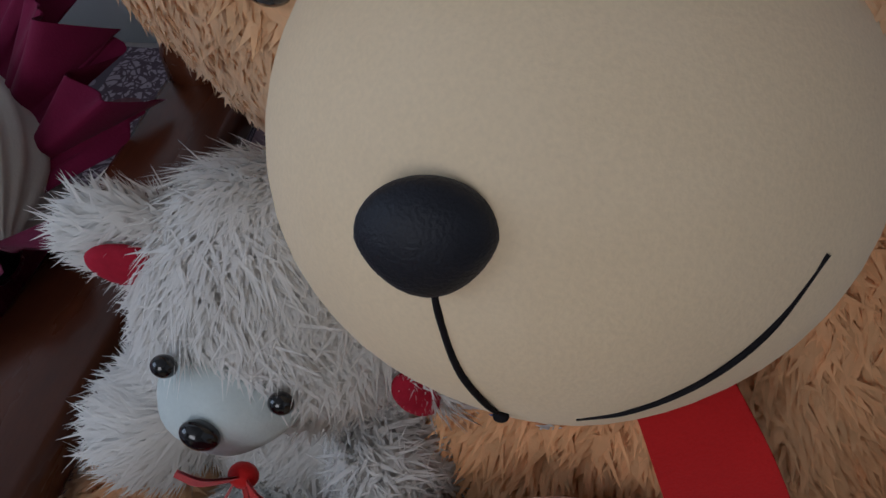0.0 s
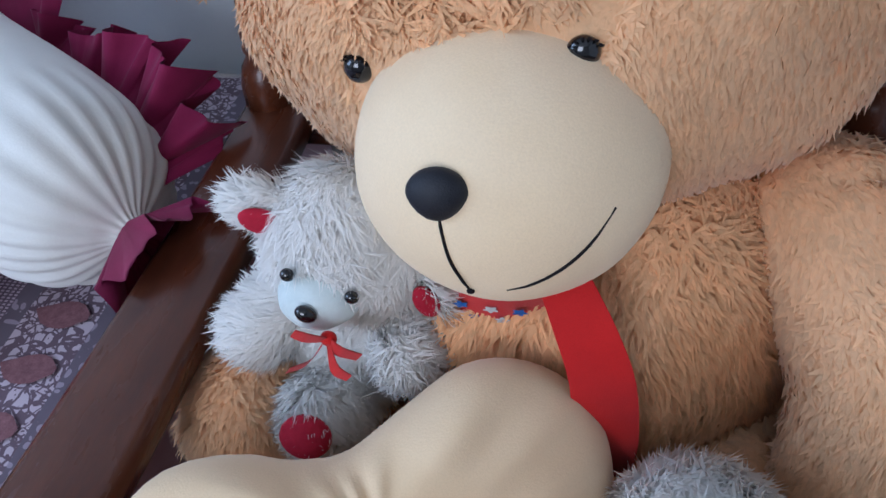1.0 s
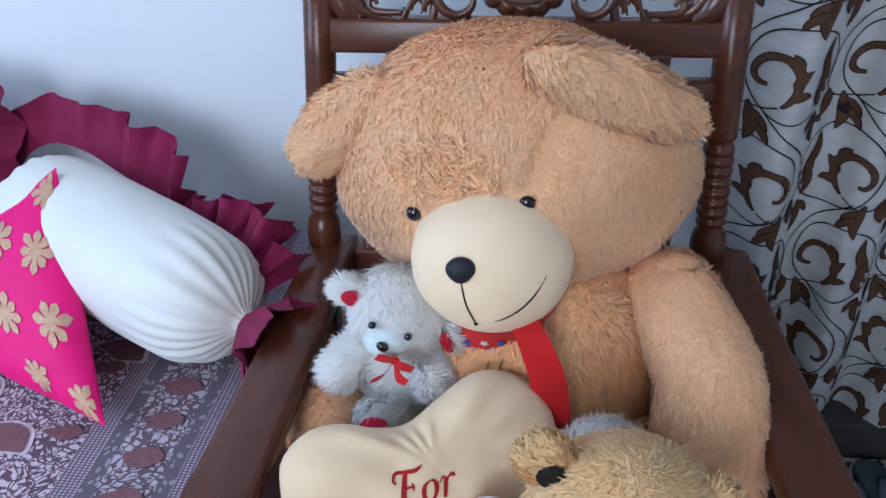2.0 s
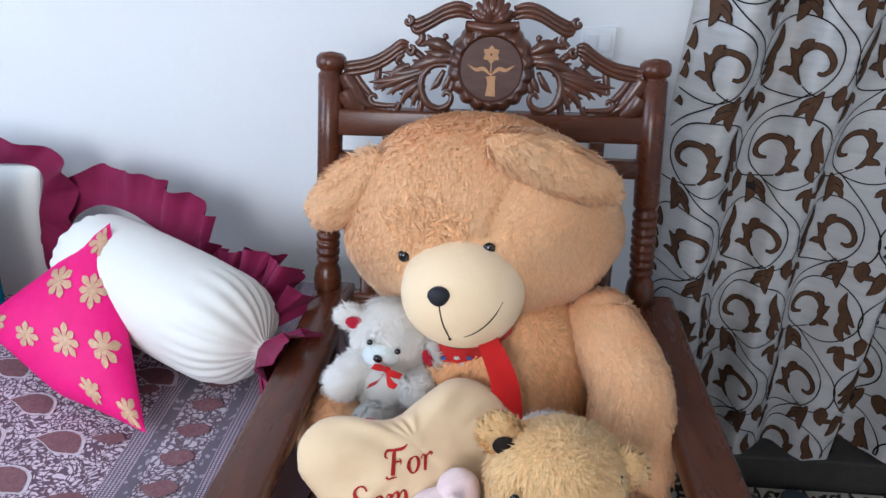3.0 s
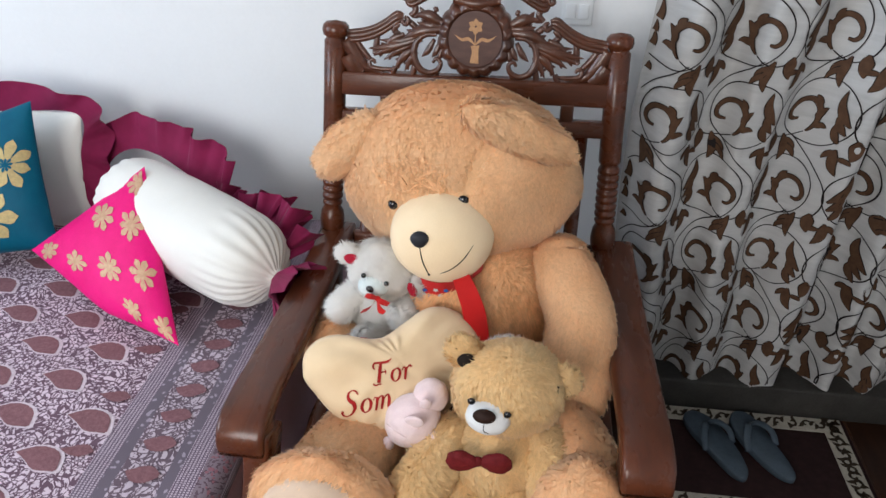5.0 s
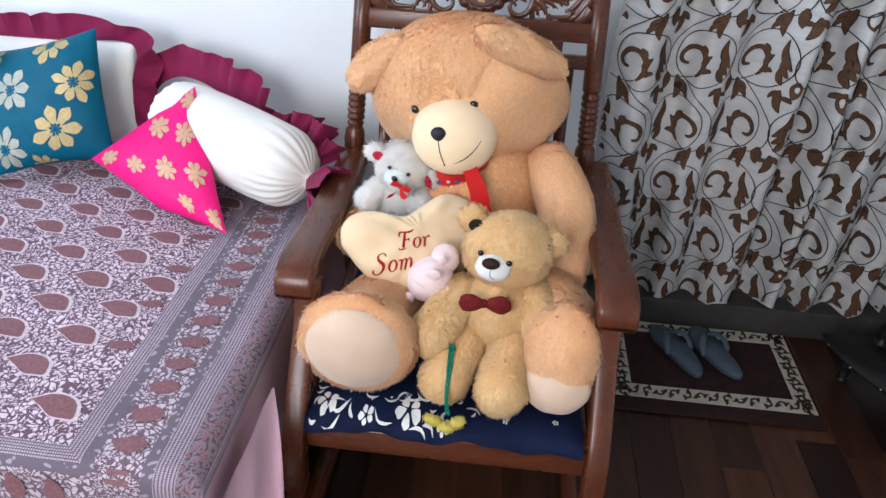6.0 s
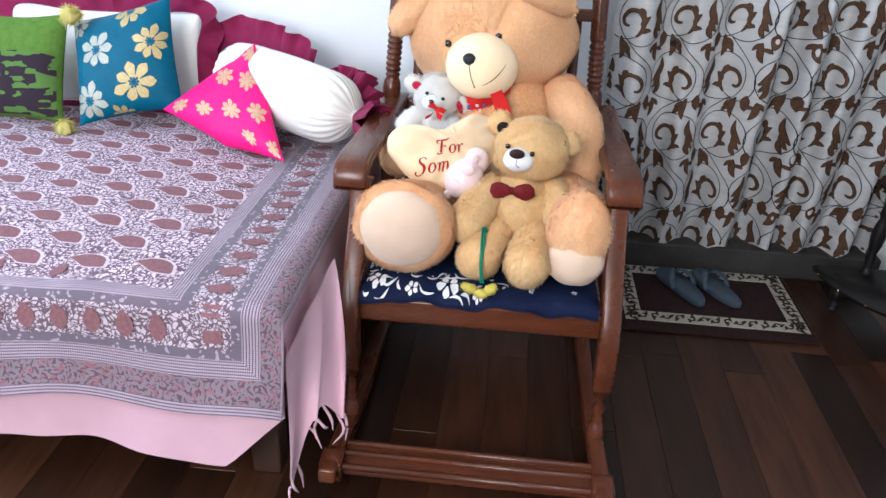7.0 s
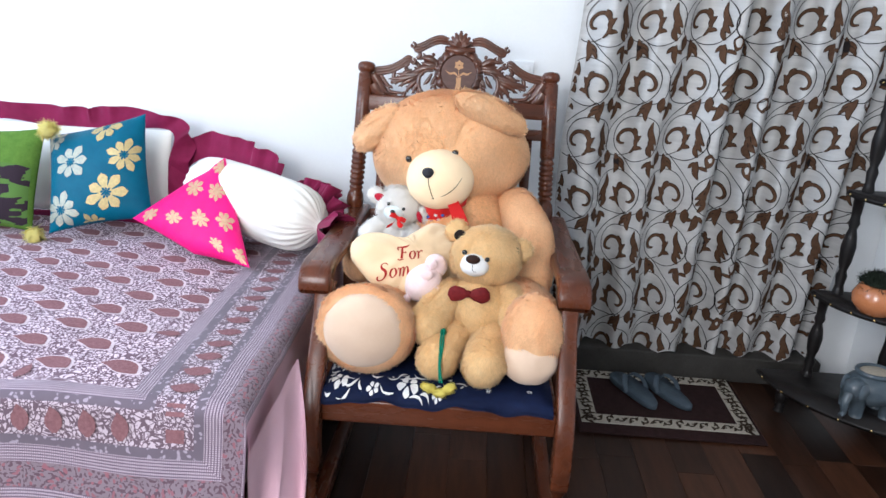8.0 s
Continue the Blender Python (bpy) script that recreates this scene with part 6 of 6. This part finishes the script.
# ---------------------------------------------------------------- door mat, slippers, shelf
def build_mat():
    e = thing("door_mat", (0.86, 0.40, 0.0), "dark maroon door mat with ivory scroll border", "mat")
    x0, x1, y0, y1 = 0.555, 1.150, 0.215, 0.592
    base = part("base", slab((x0 - 0.012, y0 - 0.055, 0.003), (x1 + 0.012, y1, 0.010), 0.002), M_MATB, e)
    b = 0.055
    for lo, hi in (((x0, y0), (x1, y0 + b)), ((x0, y1 - b), (x1, y1 - 0.002)), ((x0, y0 + b + 0.0005), (x0 + b, y1 - b - 0.0005)), ((x1 - b, y0 + b + 0.0005), (x1, y1 - b - 0.0005))):
        part("border", slab((*lo, 0.0105), (*hi, 0.0135), 0), M_MATW, e, "ivory pile border", smooth=False)
    curls = []
    for k in range(15):
        s = (k + 0.5) / 15
        for p, d in (((x0 + (x1 - x0) * s, y0 + b / 2), 0), ((x0 + (x1 - x0) * s, y1 - b / 2), 0), ((x0 + b / 2, y0 + (y1 - y0) * s), 1), ((x1 - b / 2, y0 + (y1 - y0) * s), 1)):
            ang = np.linspace(0, 4.6, 9)
            curl = strip([(0.017 * (1 - a / 7) * math.cos(a), 0.017 * (1 - a / 7) * math.sin(a)) for a in ang], [0.004, 0.009, 0.010, 0.009, 0.008, 0.008, 0.008, 0.009, 0.004], 14)
            curls += placed([curl, leaf((0.012, -0.01), (0.034, 0.012), 0.014, 0.2), leaf((-0.012, 0.008), (-0.032, -0.016), 0.014, 0.2)], p, 0.85, d * math.pi / 2 + (k % 2) * math.pi + 0.4 * (k % 3))
    part("scroll_pattern", printed(curls, lambda a, c: Vector((a, c, 0.0148))), M_MATG, e, "brown scrolls in the border", kind="stuff")


def build_slipper(at, turn, mirror, name="slipper"):
    e = thing(name, (0, 0, 0), "slate blue rubber flip-flop slipper on the door mat", "slipper", "pair of slippers")
    n, ring = 20, 26
    outline = []
    for s in np.linspace(0, 2 * math.pi, 48)[:-1]:
        y = 0.130 * math.cos(s)
        w = 0.046 + 0.010 * math.cos(s) * -1 + 0.006 * math.cos(2 * s)
        outline.append((w * math.sin(s) + mirror * 0.008 * math.cos(s) ** 2, y))
    bm = bmesh.new()
    rows = []
    for z, k in ((0.0, 0.96), (0.003, 1.0), (0.018, 1.0), (0.022, 0.95)):
        rows.append([bm.verts.new((x * k, y * k, z)) for x, y in outline])
    for a, b in zip(rows, rows[1:]):
        for i in range(len(a)):
            j = (i + 1) % len(a)
            bm.faces.new((a[i], b[i], b[j], a[j]))
    bm.faces.new(rows[-1])
    bm.faces.new(list(reversed(rows[0])))
    bmesh.ops.recalc_face_normals(bm, faces=bm.faces[:])
    part("sole", bm, M_SLIP, e)
    part("strap", tube([(0.044, 0.010, 0.012), (0.040, -0.015, 0.040), (0.018, -0.045, 0.050), (0.0, -0.068, 0.022)], [0.010, 0.011, 0.010, 0.006], 18, 8, (1, 0.5)), M_SLIP, e)
    part("strap", tube([(-0.044, 0.010, 0.012), (-0.040, -0.015, 0.040), (-0.018, -0.045, 0.050), (0.0, -0.068, 0.022)], [0.010, 0.011, 0.010, 0.006], 18, 8, (1, 0.5)), M_SLIP, e)
    e.location, e.rotation_euler = at, (0, 0, radians(turn))
    return e


def build_shelf():
    e = thing("corner_shelf", (1.5, 0.35, 0.0), "black lacquered corner shelf with brass studs", "shelf")
    cx, cy = 1.645, 0.455
    for z, r in ((0.125, 0.43), (0.440, 0.31), (0.800, 0.27), (1.16, 0.25)):
        pts = [(cx, cy)] + [(cx - r * (1 + 0.04 * math.cos(3 * a)) * math.cos(a), cy - r * (1.05 + 0.04 * math.cos(3 * a)) * math.sin(a)) for a in np.linspace(0, math.pi / 2, 28)]
        bm = bmesh.new()
        lo = [bm.verts.new((x, y, z)) for x, y in pts]
        hi = [bm.verts.new((x, y, z + 0.020)) for x, y in pts]
        bm.faces.new(list(reversed(lo)))
        bm.faces.new(hi)
        for i in range(len(pts)):
            j = (i + 1) % len(pts)
            bm.faces.new((lo[i], lo[j], hi[j], hi[i]))
        bmesh.ops.recalc_face_normals(bm, faces=bm.faces[:])
        bmesh.ops.bevel(bm, geom=bm.edges[:], offset=0.005, segments=2, affect="EDGES")
        tier = part("tier", bm, M_EBONY, e)
        for a in np.linspace(0.12, math.pi / 2 - 0.1, 7):
            k = r * (1.0 + 0.04 * math.cos(3 * a)) + 0.002
            part("stud", blob((cx - k * math.cos(a), cy - k * 1.05 * math.sin(a), z + 0.010), (0.0045, 0.0045, 0.0045), nu=10, nv=6), M_BRASS, tier)
    prof = [(0, 0.02), (0.1, 0.014), (0.2, 0.018), (0.25, 0.012), (0.35, 0.020), (0.5, 0.024), (0.62, 0.018), (0.68, 0.012), (0.74, 0.018), (0.8, 0.014), (1, 0.018)]
    for z0, z1, r in ((0.0, 0.128, 0.36), (0.145, 0.441, 0.285), (0.458, 0.801, 0.245), (0.818, 1.161, 0.225)):
        for a in (0.12, math.pi / 2 - 0.12):
            p = (cx - r * math.cos(a), cy - r * math.sin(a))
            part("pole", lathe(prof, (*p, z0), (*p, z1), 14), M_EBONY, e, "turned black pole")
    part("back_pole", lathe(prof, (cx - 0.03, cy - 0.03, 0.0), (cx - 0.03, cy - 0.03, 1.165), 14), M_EBONY, e)
    pot = thing("cactus_pot", (1.44, 0.26, 0.46), "round glazed orange pot with a dark cactus", "plant pot")
    part("pot", lathe([(0, 0.035), (0.06, 0.050), (0.35, 0.072), (0.6, 0.074), (0.85, 0.062), (0.97, 0.054), (1.0, 0.050), (0.97, 0.046), (0.9, 0.046)], (1.445, 0.265, 0.4605), (1.445, 0.265, 0.560), 36), M_TERRA, pot)
    part("cactus", furred(blob((1.445, 0.265, 0.560), (0.048, 0.048, 0.022), nu=28, nv=16, lump=0.1), 80000, 0.022, 0.003, (0, 0, 0.6), 0.2, 71), M_CACTUS, pot, "dark spiky cactus")
    ele = thing("elephant_planter", (1.45, 0.18, 0.146), "blue-grey ceramic elephant planter with pale sand", "planter")
    c = Vector((1.458, 0.190, 0.235))
    part("body", blob(c, (0.085, 0.070, 0.060), lump=0.04, seed=81), M_ELEPH, ele)
    part("sand", blob(c + Vector((0.0, 0, 0.052)), (0.050, 0.042, 0.010), nu=24, nv=12), M_SAND, ele, "pale sand in the opening")
    part("rim", tube([c + Vector((0.055 * math.cos(a), 0.047 * math.sin(a), 0.054)) for a in np.linspace(0, 2 * math.pi, 17)], [0.008] * 17, 48, 8), M_ELEPH, ele)
    part("head", blob(c + Vector((-0.070, -0.035, 0.005)), (0.036, 0.034, 0.038), lump=0.05, seed=82), M_ELEPH, ele)
    part("trunk", tube([c + Vector(p) for p in ((-0.092, -0.052, 0.0), (-0.108, -0.064, -0.030), (-0.106, -0.066, -0.060), (-0.118, -0.072, -0.072))], [0.016, 0.013, 0.010, 0.008], 16, 10), M_ELEPH, ele)
    for p in ((-0.06, -0.070, 0.012), (-0.085, 0.0, 0.012)):
        part("ear", blob(c + Vector(p), (0.024, 0.008, 0.030), (0, 0, 30), nu=22, nv=14), M_ELEPH, ele)
    for p in ((-0.05, -0.035), (0.045, -0.035), (-0.05, 0.035), (0.045, 0.035)):
        part("leg", lathe([(0, 0.020), (0.2, 0.021), (1, 0.024)], (c.x + p[0], c.y + p[1], 0.1455), (c.x + p[0], c.y + p[1], 0.215), 16), M_ELEPH, ele)


build_mat()
build_slipper((0.775, 0.440, 0.0140), 205, 1)
build_slipper((0.892, 0.448, 0.0140), 202, -1)
build_shelf()


# ---------------------------------------------------------------- floor planks, last
def build_floor():
    e = thing("floor", (0, 0, 0), "dark brown laminate plank floor", "floor", kind="structure")
    part("subfloor", slab((WEST, SOUTH, -0.08), (EAST, NORTH, -0.006), 0), M_JOINT, e, smooth=False)
    w, ln = 0.118, 0.92
    me = bpy.data.meshes.new("plank")
    bm = slab((-w / 2 + 0.0003, -ln / 2 + 0.0003, -0.0055), (w / 2 - 0.0003, ln / 2 - 0.0003, 0.0), 0.0005, 1)
    bm.to_mesh(me)
    bm.free()
    me.materials.append(M_PLANK)
    rnd = random.Random(11)
    x = WEST + w / 2
    while x + w / 2 < EAST:
        ends = [SOUTH] + [SOUTH + rnd.uniform(0.15, 0.85) + ln * k for k in range(4)]
        ends = [q for q in ends if q < NORTH - 0.1] + [NORTH - 0.002]
        for y0, y1 in zip(ends, ends[1:]):
            ob = hang(new("plank", me), e)
            ob.location = (x, (y0 + y1) / 2, 0)
            ob.scale = (1, (y1 - y0) / ln, 1)
        x += w


build_floor()
